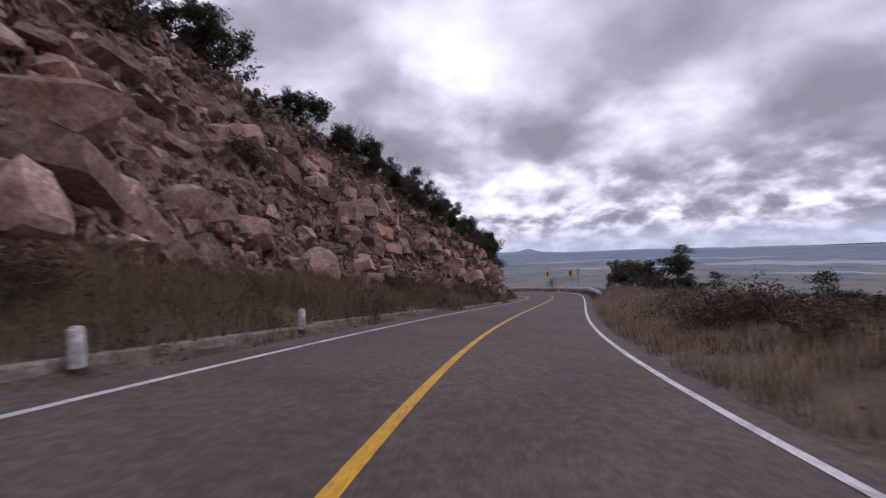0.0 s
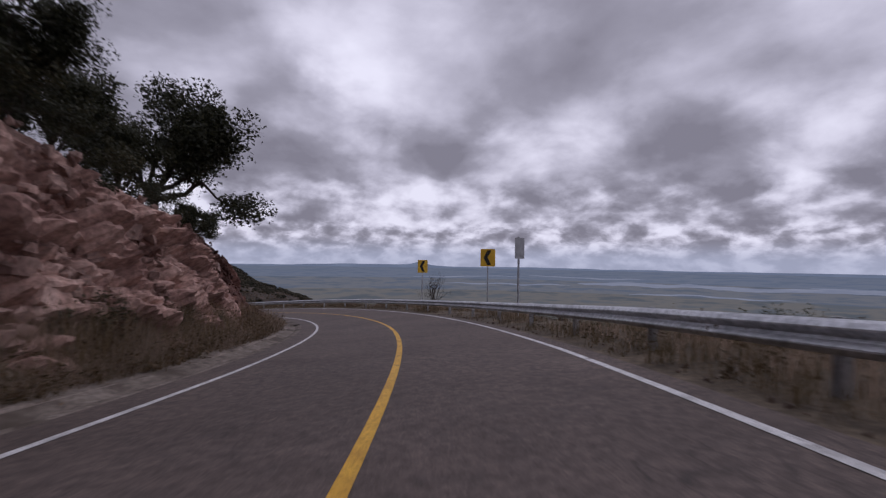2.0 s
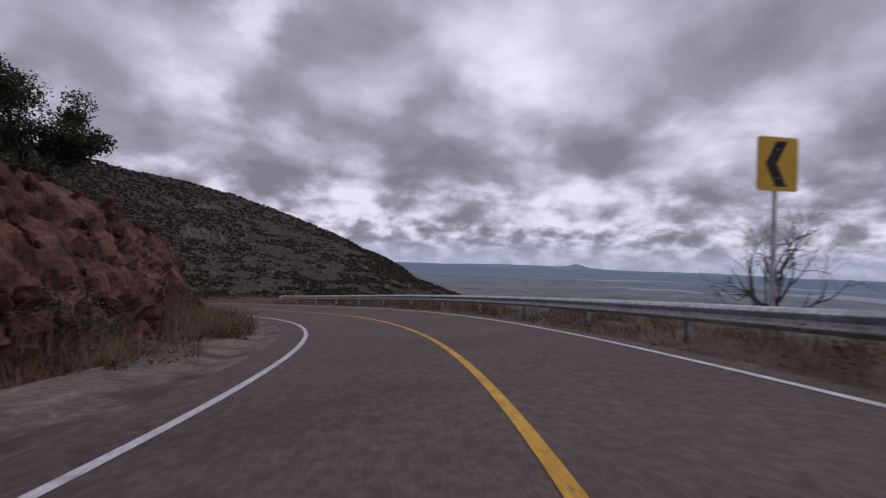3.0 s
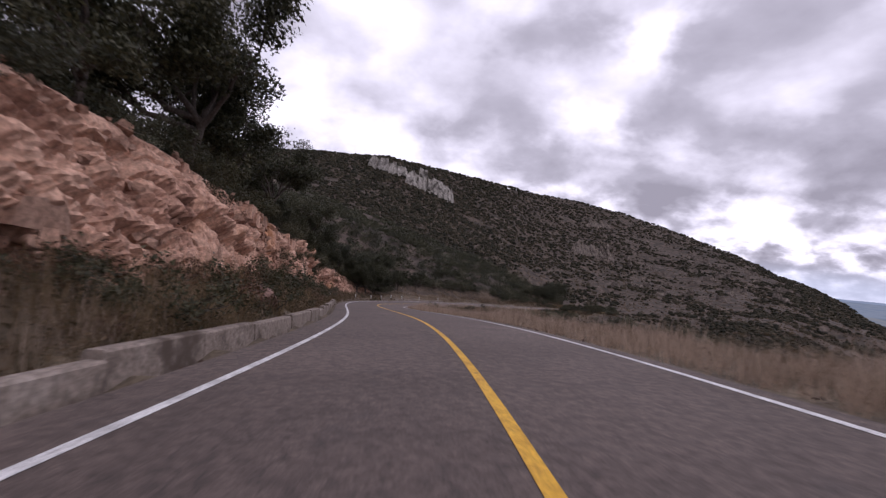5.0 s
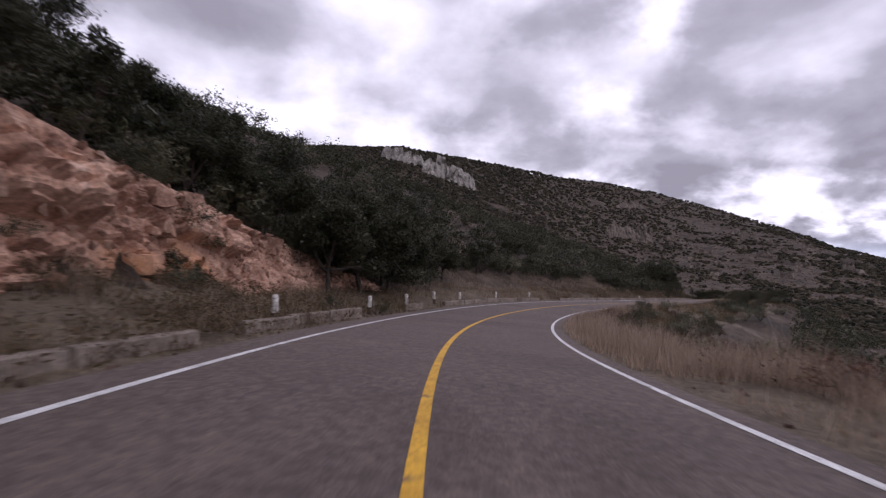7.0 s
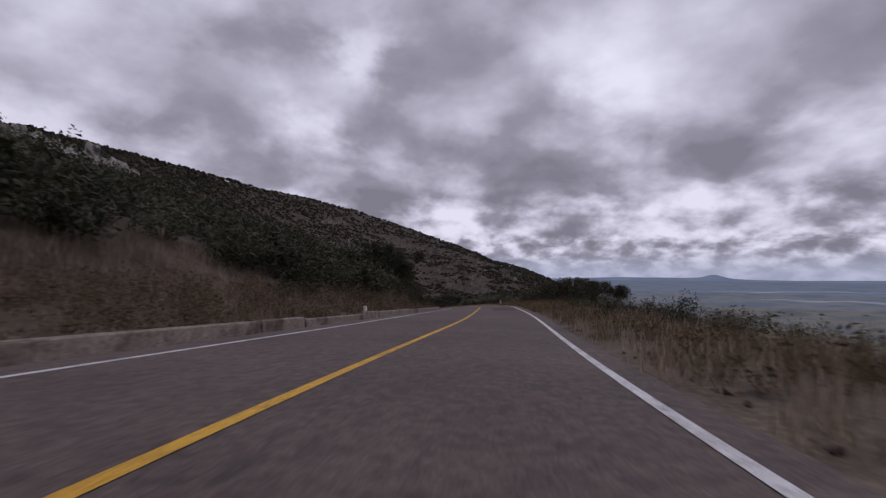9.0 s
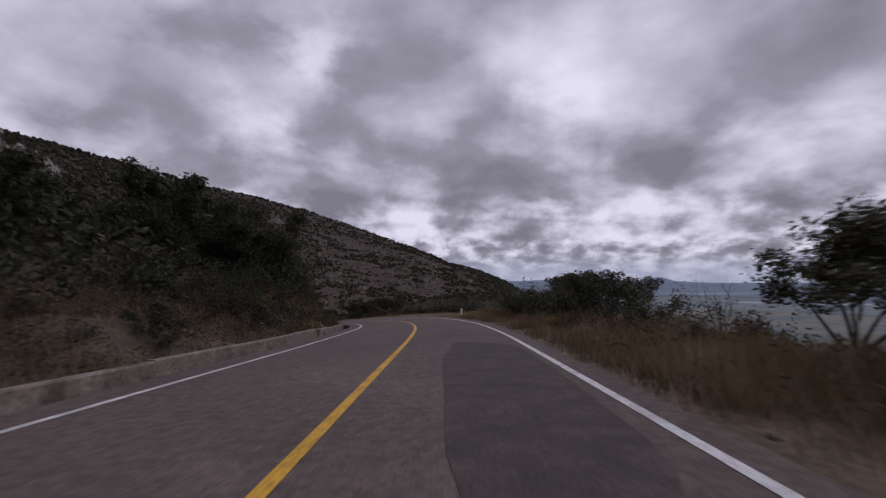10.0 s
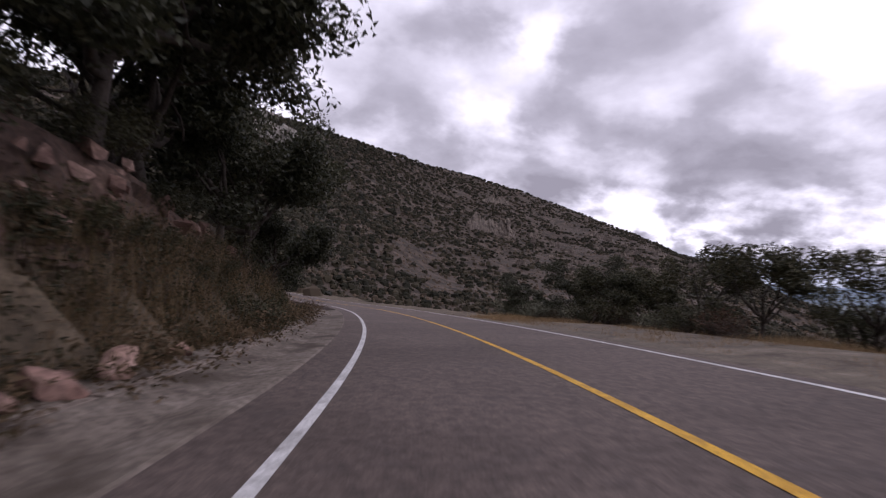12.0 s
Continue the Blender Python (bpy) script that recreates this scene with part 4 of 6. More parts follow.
    # single stones at the foot of the bank
    for s, d, k, i in ((64.5, 4.9, 0.32, 0), (40, 5.2, 0.3, 1), (196, 5.0, 0.28, 2), (160, 5.9, 0.9, 3), (359.0, 5.75, 0.36, 1), (360.3, 5.8, 0.32, 4), (359.4, 5.95, 0.26, 0), (358.3, 5.8, 0.3, 2), (362.5, 6.0, 0.26, 3), (356.5, 5.9, 0.3, 1), (204, 5.3, 0.25, 3), (92.5, 6.2, 0.7, 4)):
        x, y, _ = at_road(s, d)
        ob = new("stone", ROUNDED[i])
        rest_z = at_road(s, d, 0.1)[2] if s > 339 else stand(x, y)
        ob.matrix_basis = pose(x, y, rest_z + k * 0.35, 12 * i, 7 * i, 80 * i) @ Matrix.Diagonal((k, k, k, 1))
        tagged(ob, "single pale pink stone lying at the foot of the bank", "stone", "stones by the road")


# ---------------------------------------------------------------- rail, signs, kerbs, posts
def build_patches():
    rng = np.random.default_rng(4)
    for s, d, ln, wd, lab in ((306, -2.05, 5.5, 0.95, "darker fresh asphalt patch in the road"), (167, 1.5, 0.3, 0.14, "small dark stain on the road"), (170, 1.55, 0.25, 0.1, "small dark stain on the road"), (178, 1.5, 0.2, 0.12, "small dark stain on the road")):
        a = np.linspace(0, 2 * np.pi, 28, endpoint=False)
        r = 1 + 0.1 * np.convolve(np.tile(rng.normal(size=28), 3), [0.25, 0.5, 0.25], "same")[28:56]
        c, q = np.sign(np.cos(a)) * np.abs(np.cos(a)) ** 0.7, np.sign(np.sin(a)) * np.abs(np.sin(a)) ** 0.7
        dd = d + q * wd * r
        up = np.full(28, 0.008)
        v = np.stack([at_road(s + cc * ln * rr, d0, u0) for cc, rr, d0, u0 in zip(c, r, dd, up)])
        v = np.concatenate([v, at_road(s, d, 0.008)[None]])
        mesh_object("road_patch", v, [(i, (i + 1) % 28, 28) for i in range(28)], PATCH, label=lab, category="road patch", kind="structure")


def build_guardrail():
    root = new("guardrail")
    x, y, z = at_road(54, -4.5)
    root.location = (x, y, z)
    prof = [(0.0, 0.74), (0.045, 0.715), (0.085, 0.665), (0.085, 0.645), (0.02, 0.59), (0.0, 0.56), (0.02, 0.53), (0.085, 0.475), (0.085, 0.455), (0.045, 0.405), (0.0, 0.38)]
    a = 48.0
    while a < 138:
        b = min(a + 3.81, 138)
        st = np.linspace(a, b + 0.25, 6)
        sec = [(-4.5 + p * 1.0, q + 0.02) for p, q in prof]
        back = [(dd - 0.006, uu) for dd, uu in reversed(sec)]
        beam = sweep("beam", st, sec + back, GALVANISED, closed=True)
        beam.parent, beam.matrix_parent_inverse = root, Matrix.Translation(-root.location)
        for s in (a + 0.15,):
            p = at_road(s, -4.63)
            g = stand(p[0], p[1])
            top = p[2] + 0.76
            bm = bmesh.new()
            bmesh.ops.create_cube(bm, size=1, matrix=Matrix.Translation((0, 0.055, (g - 0.3 + top) / 2)) @ Matrix.Diagonal((0.12, 0.012, top - g + 0.3, 1)))
            bmesh.ops.create_cube(bm, size=1, matrix=Matrix.Translation((0, -0.055, (g - 0.3 + top) / 2)) @ Matrix.Diagonal((0.12, 0.012, top - g + 0.3, 1)))
            bmesh.ops.create_cube(bm, size=1, matrix=Matrix.Translation((0, 0, (g - 0.3 + top) / 2)) @ Matrix.Diagonal((0.012, 0.1, top - g + 0.3, 1)))
            bmesh.ops.transform(bm, matrix=Matrix.Translation((p[0], p[1], 0)) @ Matrix.Rotation(heading(s) + math.pi / 2, 4, "Z"), verts=bm.verts)
            po = part("post", bm, GALVANISED, root)
            po.matrix_parent_inverse = Matrix.Translation(-root.location)
        a = b
    # the flared end piece
    for s0, s1 in ((46.6, 48.0), (138.0, 139.2)):
        st = np.linspace(s0, s1, 4)
        end = sweep("end_piece", st, [(-4.5, 0.74), (-4.41, 0.66), (-4.48, 0.56), (-4.41, 0.46), (-4.5, 0.38), (-4.52, 0.38), (-4.52, 0.74)], GALVANISED, closed=True)
        end.parent, end.matrix_parent_inverse = root, Matrix.Translation(-root.location)
    tagged(root, "galvanised steel crash barrier on short posts along the outer bend", "guardrail")


def box_part(name, size, at, material, parent, bevel=0.004, label="", turn=None):
    bm = bmesh.new()
    bmesh.ops.create_cube(bm, size=1, matrix=Matrix.Diagonal((*size, 1)))
    if bevel:
        bmesh.ops.bevel(bm, geom=bm.edges[:], offset=bevel, segments=2, affect="EDGES")
    bmesh.ops.transform(bm, matrix=Matrix.Translation(at) @ (turn or Matrix.Identity(4)), verts=bm.verts)
    return part(name, bm, material, parent, label)


def rounded_plate(w, h, t, r=0.06, steps=5):
    bm = bmesh.new()
    ring = []
    for cx, cz, a0 in ((w / 2 - r, h / 2 - r, 0), (-w / 2 + r, h / 2 - r, 90), (-w / 2 + r, -h / 2 + r, 180), (w / 2 - r, -h / 2 + r, 270)):
        for k in range(steps + 1):
            a = radians(a0 + 90 * k / steps)
            ring.append((cx + r * math.cos(a), cz + r * math.sin(a)))
    front = [bm.verts.new((x, -t / 2, z)) for x, z in ring]
    rear = [bm.verts.new((x, t / 2, z)) for x, z in ring]
    bm.faces.new(front), bm.faces.new(rear[::-1])
    n = len(ring)
    for i in range(n):
        bm.faces.new((front[i], rear[i], rear[(i + 1) % n], front[(i + 1) % n]))
    bmesh.ops.recalc_face_normals(bm, faces=bm.faces)
    return bm


def build_chevron(s, d, centre_up, facing, w=0.8, h=0.95):
    p = at_road(s, d)
    g = stand(p[0], p[1])
    root = new("chevron_sign")
    root.matrix_basis = pose(p[0], p[1], g, 0, 0, facing)
    zc = centre_up + at_road(s)[2] - g
    post = box_part("post", (0.06, 0.05, zc + h / 2 + 0.2), (0, 0.045, (zc + h / 2 - 0.2) / 2), GALVANISED, root)
    bm = rounded_plate(w, h, 0.006)
    bmesh.ops.translate(bm, vec=(0, 0, zc), verts=bm.verts)
    plate = part("plate", bm, YELLOW_SIGN, root, "yellow sign plate")
    bm = rounded_plate(w - 0.02, h - 0.02, 0.004)
    bmesh.ops.translate(bm, vec=(0, 0.007, zc), verts=bm.verts)
    part("plate_back", bm, SIGN_BACK, root, "dull metal back of the plate")
    bm = bmesh.new()
    tip, arm, th = -0.23 * w / 0.78, 0.2, 0.22
    pts = [(tip, 0), (tip + arm, h * 0.42), (tip + arm + th, h * 0.42), (tip + th, 0), (tip + arm + th, -h * 0.42), (tip + arm, -h * 0.42)]
    fr = [bm.verts.new((x, -0.0075, z + zc)) for x, z in pts]
    bk = [bm.verts.new((x, -0.0035, z + zc)) for x, z in pts]
    for k in ((0, 1, 2, 3), (3, 4, 5, 0)):
        bm.faces.new([fr[i] for i in k])
    for i in range(6):
        bm.faces.new((fr[i], fr[(i + 1) % 6], bk[(i + 1) % 6], bk[i]))
    bmesh.ops.recalc_face_normals(bm, faces=bm.faces)
    part("arrow", bm, BLACK_SIGN, plate, "black chevron pointing left")
    for dz in (0.25, -0.25):
        bm = bmesh.new()
        bmesh.ops.create_cone(bm, cap_ends=True, segments=8, radius1=0.012, radius2=0.012, depth=0.012, matrix=Matrix.Translation((0, -0.011, zc + dz)) @ Matrix.Rotation(math.pi / 2, 4, "X"))
        part("bolt", bm, GALVANISED, plate)
    return tagged(root, "yellow bend sign with a black chevron behind the crash barrier", "road sign", "bend signs")


def build_side_sign(s, d, centre_up, facing):
    p = at_road(s, d)
    g = stand(p[0], p[1])
    root = new("narrow_sign")
    root.matrix_basis = pose(p[0], p[1], g, 0, 0, facing)
    zc = centre_up + at_road(s)[2] - g
    box_part("post", (0.07, 0.07, zc + 0.75), (0, 0.06, (zc + 0.35) / 2), GALVANISED, root)
    bm = rounded_plate(0.62, 0.95, 0.008, 0.04)
    bmesh.ops.translate(bm, vec=(0, 0, zc), verts=bm.verts)
    part("plate", bm, SIGN_BACK, root, "plain grey back of a sign plate")
    for x in (-0.27, 0.27):
        box_part("flange", (0.03, 0.03, 0.9), (x, 0.018, zc), GALVANISED, root)
    return tagged(root, "tall grey sign seen from behind beside the barrier", "road sign")


def build_post(s, d, lean=0.0, up=0.0, group="white marker posts"):
    p = at_road(s, d)
    g = stand(p[0], p[1])
    root = new("marker_post")
    root.matrix_basis = pose(p[0], p[1], g - 0.05 + up, lean, lean * 0.6, math.degrees(heading(s)))
    bm = bmesh.new()
    bmesh.ops.create_cone(bm, cap_ends=True, segments=14, radius1=0.1, radius2=0.092, depth=0.56, matrix=Matrix.Translation((0, 0, 0.48)))
    bmesh.ops.bevel(bm, geom=[e for e in bm.edges if all(v.co.z > 0.7 for v in e.verts)], offset=0.03, segments=2, affect="EDGES")
    part("shaft", bm, WHITE_POST, root, "chipped white painted shaft")
    bm = bmesh.new()
    bmesh.ops.create_cone(bm, cap_ends=True, segments=14, radius1=0.107, radius2=0.104, depth=0.5, matrix=Matrix.Translation((0, 0, -0.03)))
    part("foot", bm, POST_FOOT, root, "dark soiled foot")
    return tagged(root, "short round white concrete marker post beside the road", "marker post", group)


def build_kerbs():
    rng = np.random.default_rng(12)
    runs = [(2, 30, 4.9, 0.18, 0.15), (34, 50, 4.35, 0.14, 0.14), (55, 90, 4.7, 0.2, 0.1), (146, 190, 4.4, 0.24, 0.33), (193, 214, 5.0, 0.2, 0.17), (216, 258, 5.1, 0.2, 0.22), (262, 316, 4.4, 0.2, 0.26), (316, 339, 4.55, 0.22, 0.26), (339, 392, 5.4, 0.2, 0.11)]
    for s0, s1, d, w, h in runs:
        root = new("low_kerb_wall")
        root.location = at_road((s0 + s1) / 2, d)
        a = s0
        while a < s1 - 0.5:
            ln = rng.uniform(2.4, 4.0)
            b = min(a + ln, s1)
            if s0 not in (146, 262, 316, 339) and rng.uniform() < 0.2:
                a = b
                continue
            dd, hh = d + rng.uniform(-0.05, 0.05), h * rng.uniform(0.72, 1.06)
            st = np.linspace(a + 0.015, b - 0.015, 4)
            seg = sweep("kerb_block", st, [(dd - w / 2 - 0.03, -0.3), (dd - w / 2, hh - 0.03), (dd - w / 2 + 0.03, hh), (dd + w / 2 - 0.03, hh + 0.005), (dd + w / 2, hh - 0.03), (dd + w / 2, -0.3)], CONCRETE, closed=True)
            seg.parent, seg.matrix_parent_inverse = root, Matrix.Translation(-root.location)
            a = b
        tagged(root, "low stained concrete kerb wall along the inner verge", "kerb", kind="structure")
    # poured gutters between the road and the bank
    for s0, s1, d0, d1 in ((55, 92, 3.9, 4.6), (92, 128, 3.9, 5.05), (338, 392, 3.9, 5.3)):
        sweep("gutter", np.arange(s0, s1, 1.0), [(3.7, -0.03), (3.9, -0.026), (4.0, 0.006), (d0 + 0.22, 0.004), ((d0 + d1) / 2, -0.045), (d1 - 0.12, 0.03), (d1, 0.07), (d1 + 0.8, 0.12), (d1 + 0.95, -0.5)], GUTTER, label="pale poured concrete gutter beside the road", category="gutter", kind="structure")
    # the gravel widens from the road's edge and closes again further on
    st = np.arange(320, 385, 1.0)
    reach = np.interp(st, [320, 331, 342, 374, 384], [0.02, 0.05, 1, 1, 0.02])
    rows = []
    for dd, uu in ((-3.62, -0.03), (-3.8, 0.0), (-4.6, 0.05), (-5.4, 0.12), (-6.4, 0.17), (-7.4, 0.18), (-8.2, -0.1)):
        off = -3.7 + (dd + 3.7) * (reach if dd < -3.8 else 1) + (0.3 * fbm(st / 2.5, st * 0 + dd, 6) if dd < -7 else 0)
        rows.append(at_road(st, 0.0) * 0 + np.stack([at_road(q, float(o), uu * float(k) - 0.16 * (1 - float(k)) if dd < -3.9 else uu) for q, o, k in zip(st, off * np.ones(len(st)), reach)]))
    mesh_object("pull_out", np.stack(rows, 1).reshape(-1, 3), grid_faces(len(st), 7), GRAVEL, label="bare gravel pull-out beside the road", category="verge", kind="structure")


# ---------------------------------------------------------------- plants
def build_plants():
    rng = np.random.default_rng(77)
    # nearest trees with fine leaves, those higher up the slope with coarser ones
    oak_lab = "evergreen oak with a dense dark crown above the bank"
    oaks = [make_tree("oak_tree", 11, 6.2, 3.6, OAK_LEAF, 6500, 0.12, oak_lab), make_tree("oak_tree", 12, 5.0, 2.9, OAK_LEAF, 5500, 0.11, oak_lab), make_tree("oak_tree", 13, 7.4, 4.4, OAK_LEAF, 8000, 0.13, oak_lab, clumps=90), make_tree("oak_tree", 14, 6.6, 4.0, OAK_LEAF, 27000, 0.078, oak_lab, squash=0.75, clump=0.55, clumps=150), make_tree("oak_tree", 15, 5.6, 3.3, OAK_LEAF, 22000, 0.074, oak_lab, squash=0.75, clump=0.56, clumps=120)]
    flat = make_tree("mesquite_tree", 21, 3.3, 2.5, OAK_LEAF, 15000, 0.044, "dark flat-topped mesquite on the downhill verge", squash=0.4, trunk=0.055, clumps=60)
    bare = [make_tree("bare_tree", 31 + i, 3.6, 1.9, OAK_LEAF, 0, 0.1, "leafless grey twiggy tree on the rocky edge", trunk=0.06, bare=True, bark=DRY_TWIG, depth=3) for i in range(2)]
    shrubs = [make_shrub("shrub", 41 + i, 1.5 + 0.3 * i, 1.2 + 0.15 * i, (OAK_LEAF, SHRUB_LEAF, OAK_LEAF, SHRUB_LEAF)[i], 1500, 0.058, ("dense dark green shrub on the slope", "olive green shrub on the slope", "dense dark green shrub on the slope", "olive green shrub on the slope")[i]) for i in range(4)]
    grey = [make_shrub("grey_shrub", 51 + i, 1.3 + 0.5 * i, 1.0 + 0.2 * i, GREY_LEAF, 1000, 0.055, "grey-green thin shrub among dry grass") for i in range(2)]
    rust = make_shrub("dry_shrub", 61, 1.1, 1.0, RUST_LEAF, 620, 0.05, "rust-brown dry shrub among the grass", twigs=24, bark=DRY_TWIG)
    brush = make_shrub("dry_brush", 63, 1.3, 0.9, BRUSH_LEAF, 620, 0.045, "reddish-brown twiggy brush on the verge", twigs=26, bark=DRY_TWIG)
    tall = make_tree("leafy_shrub", 65, 3.2, 1.8, SHRUB_LEAF, 8000, 0.05, "tall open leafy shrub on the downhill edge", "bush", trunk=0.06, clump=0.62, clumps=60)
    flower = make_shrub("flowering_shrub", 67, 0.8, 0.7, FLOWER_LEAF, 700, 0.05, "low shrub covered with yellow flowers")
    twig = make_shrub("twig_shrub", 69, 1.6, 1.1, DRY_TWIG, 0, 0.05, "bare twiggy shrub behind the crash barrier", twigs=34, bark=DRY_TWIG)

    # trees that stand out along the way
    stands = (
        (3, 86.6, 10.3, 1.02), (4, 82, 10.4, 0.62), (4, 78, 10.6, 0.6), (3, 76, 12.5, 0.6), (4, 74, 9.4, 0.5), (4, 72.5, 9.0, 0.6), (1, 66, 9.4, 0.62), (1, 70, 9.6, 0.75),
        (3, 127, 15.0, 1.12), (4, 148, 16.4, 1.1), (1, 122, 15.5, 0.6), (0, 137, 16.0, 0.7),
        (4, 157, 10.4, 1.0), (3, 163, 10.0, 1.15), (4, 167.5, 9.6, 0.95), (4, 170, 11.6, 0.8), (3, 175, 8.6, 0.8), (4, 180.5, 9.2, 0.45), (4, 184, 9.4, 0.5), (4, 189, 9.6, 0.5), (4, 178, 8.6, 0.3), (3, 190, 13.0, 0.6), (3, 197, 15.2, 0.8),
        (3, 202, 9.6, 0.82), (4, 206, 9.8, 0.9), (4, 210, 10.4, 0.92), (4, 214, 11.6, 0.75), (0, 208, 14.2, 0.85), (1, 214, 14.5, 0.75), (3, 216, 12.6, 0.62), (0, 219.5, 13.4, 0.65), (3, 224.5, 13.6, 0.68), (4, 228, 12.6, 0.8),
        (4, 230, 9.5, 0.95), (3, 233, 9.2, 0.9), (4, 236, 9.0, 0.8), (3, 231, 14.5, 0.85), (4, 226, 16, 0.9), (3, 234, 11.8, 0.9), (4, 238, 10.8, 0.9), (3, 242, 10.6, 0.72), (4, 247, 10.6, 0.65), (3, 238, 13.4, 0.9), (4, 242, 14.2, 0.9), (3, 247, 15, 0.8),
        (1, 256, 12, 0.8), (0, 268, 14, 0.7), (0, 311, 12, 0.6), (3, 319, 10.4, 0.55), (4, 323.5, 9.6, 0.68), (3, 327.5, 9.6, 0.74), (4, 331, 9.4, 0.66), (0, 318, 11.5, 0.7), (1, 326, 11.5, 0.9),
        (0, 350, 11.5, 0.7), (4, 356, 9.8, 1.05), (3, 360, 8.8, 1.1), (4, 364, 8.6, 1.15), (3, 368, 9.0, 1.1), (4, 372.5, 8.6, 1.0), (3, 376.5, 8.4, 1.15), (2, 371, 12.0, 1.0), (4, 380.5, 7.8, 0.8), (1, 384, 8.8, 0.9), (1, 392, 9.5, 0.9))
    for k, s, d, sc in stands:
        wide = rng.uniform(0.95, 1.05)
        sc = tuple(q * wide for q in sc) if isinstance(sc, tuple) else sc * wide
        place(oaks[k], s, d, sc, rng.uniform(0, 360))
    for k, s, d, sc, turn in ((4, 334.0, 9.0, 0.5, 40), (3, 336.6, 9.0, 0.4, 200), (4, 366, 12.2, 1.0, 75), (3, 49, 14.5, 0.6, 120), (4, 58, 13.0, 0.6, 10)):
        place(oaks[k], s, d, sc, turn)
    # trees rooted in the rock face
    for k, s, u, sc in ((3, 44, 0.86, 0.36), (4, 47.5, 0.86, 0.4), (3, 51, 0.88, 0.32), (4, 54.5, 0.88, 0.34), (4, 40.5, 0.9, 0.4), (3, 37, 0.92, 0.38), (4, 33, 0.92, 0.4), (4, 64.5, 0.97, 0.45), (3, 68, 0.95, 0.42), (4, 83, 0.92, 0.3), (3, 203, 0.72, 0.55), (4, 206, 0.75, 0.5)):
        ob = place(oaks[k], s, 9.0, sc, rng.uniform(0, 360))
        ob.location = face_point(np.array(s), u, -0.2)
    for i, s, u, sc in ((0, 45.5, 0.95, 1.25), (1, 48.5, 0.95, 1.0), (1, 60, 0.84, 0.8), (0, 31, 0.97, 0.9)):
        ob = place(bare[i], s, 9.0, sc, rng.uniform(0, 360))
        ob.location = face_point(np.array(s), u, -0.2)
    for s, d, sc in ((48.5, -8.0, (0.7, 0.7, 0.62)), (52, -9.0, 0.6), (43.5, -8.6, (1.15, 1.15, 1.05)), (46.5, -9.8, 0.7), (47, -13.2, 0.9), (55, -12, 0.8), (28, -13.8, 0.85), (32, -16, 0.9), (27, -21, 1.1), (383, -10.8, 1.2), (392, -11.5, 1.1), (376, -10.6, 1.05), (11, -24, 1.0)):
        place(flat, s, d, sc, rng.uniform(0, 360))
    for i, s, d, sc in ((0, 36, 12.4, 1.1), (1, 42, 11.6, 1.0), (0, 46, 11.0, 1.1), (1, 50, 10.6, 1.0), (0, 53, 9.6, 0.8), (1, 62, 9.4, 1.0), (0, 60.5, 9.6, 0.9), (0, 29, 17, 1.0), (1, 312, -9, 0.7), (0, 304, -10, 0.8), (0, 98, -7.0, 0.9), (1, 99, -7.9, 0.9)):
        place(bare[i], s, d, sc, rng.uniform(0, 360))
    for s in range(14, 62, 3):
        place(oaks[s % 3], s + rng.uniform(-1.5, 1.5), float(along(s, FOOT) + 1.0 + along(s, CUT) * along(s, LEAN)), rng.uniform(0.26, 0.44), rng.uniform(0, 360))
    for s, d, sc in ((61, -7.7, 1.3), (57.5, -7.9, 1.05), (65, -7.9, 0.9), (63, -9.8, 1.0), (54, -10.5, 0.7), (365, -9.8, 0.85), (368, -9.4, 1.0), (371, -9.8, 1.05), (374.5, -10.2, 1.0), (378, -10.0, 1.1), (297.5, -8.0, 0.68), (300.5, -7.6, 0.7), (303.5, -7.0, 0.75), (306, -8.0, 0.85), (317, -7.4, 0.7), (321, -8.4, 0.8), (325.5, -9.6, 0.9), (332, -11.8, 1.0), (318, -9.5, 0.8), (342, -12.4, 0.9), (350, -12.2, 0.9), (357, -12.6, 1.0)):
        place(tall, s, d, sc, rng.uniform(0, 360))
    for s, d, sc in ((94.5, -7.0, 0.4), (128, -6.5, 0.5), (76, -7.0, 0.45)):
        place(twig, s, d, sc, rng.uniform(0, 360))
    for s, d, sc in ((190, 5.6, 0.6), (36, -6.2, 0.6), (40.5, -6.8, 0.6), (33, -5.8, 0.55), (38, -7.4, 0.7), (30, -6.8, 0.6), (43, -6.0, 0.5), (49.5, 8.0, 0.8), (343, 4.75, 0.3), (349.5, 6.2, 0.5), (322, 7.4, 0.8), (325, 6.8, 0.7), (184, 5.6, 0.5), (316, -5.4, 0.7)):
        place(flower, s, d, sc, rng.uniform(0, 360))

    # the rest of the scrub, thicker towards the slopes: the nearest are things, those further off one joined growth
    rest, count = [], [0]

    def scatter(protos, n, s_range, d_of, sc=(0.6, 1.25), near=14.0):
        for _ in range(n):
            s = rng.uniform(*s_range)
            lo, hi = d_of(s)
            d = rng.uniform(lo, hi)
            k, turn, pick = rng.uniform(*sc), rng.uniform(0, 360), protos[rng.integers(len(protos))]
            if abs(d) < near and (count[0] < 285 or pick not in shrubs):
                count[0] += pick in shrubs
                place(pick, s, d, k, turn)
            else:
                rest.append((pick, s, d, k, turn))

    top = lambda s: along(s, FOOT) + 1.2 + along(s, CUT) * along(s, LEAN)
    scatter([grey[1], grey[0], brush, grey[1]], 64, (330, 395), lambda s: (-12.2, -10.2), (0.9, 1.5), 16.0)
    scatter([rust, grey[0], shrubs[1]], 30, (2, 55), lambda s: (-12, -7.0), (0.35, 0.75))
    scatter([brush, brush, rust], 58, (0, 58), lambda s: (5.2, along(s, FOOT) + 1.2), (0.5, 1.1))
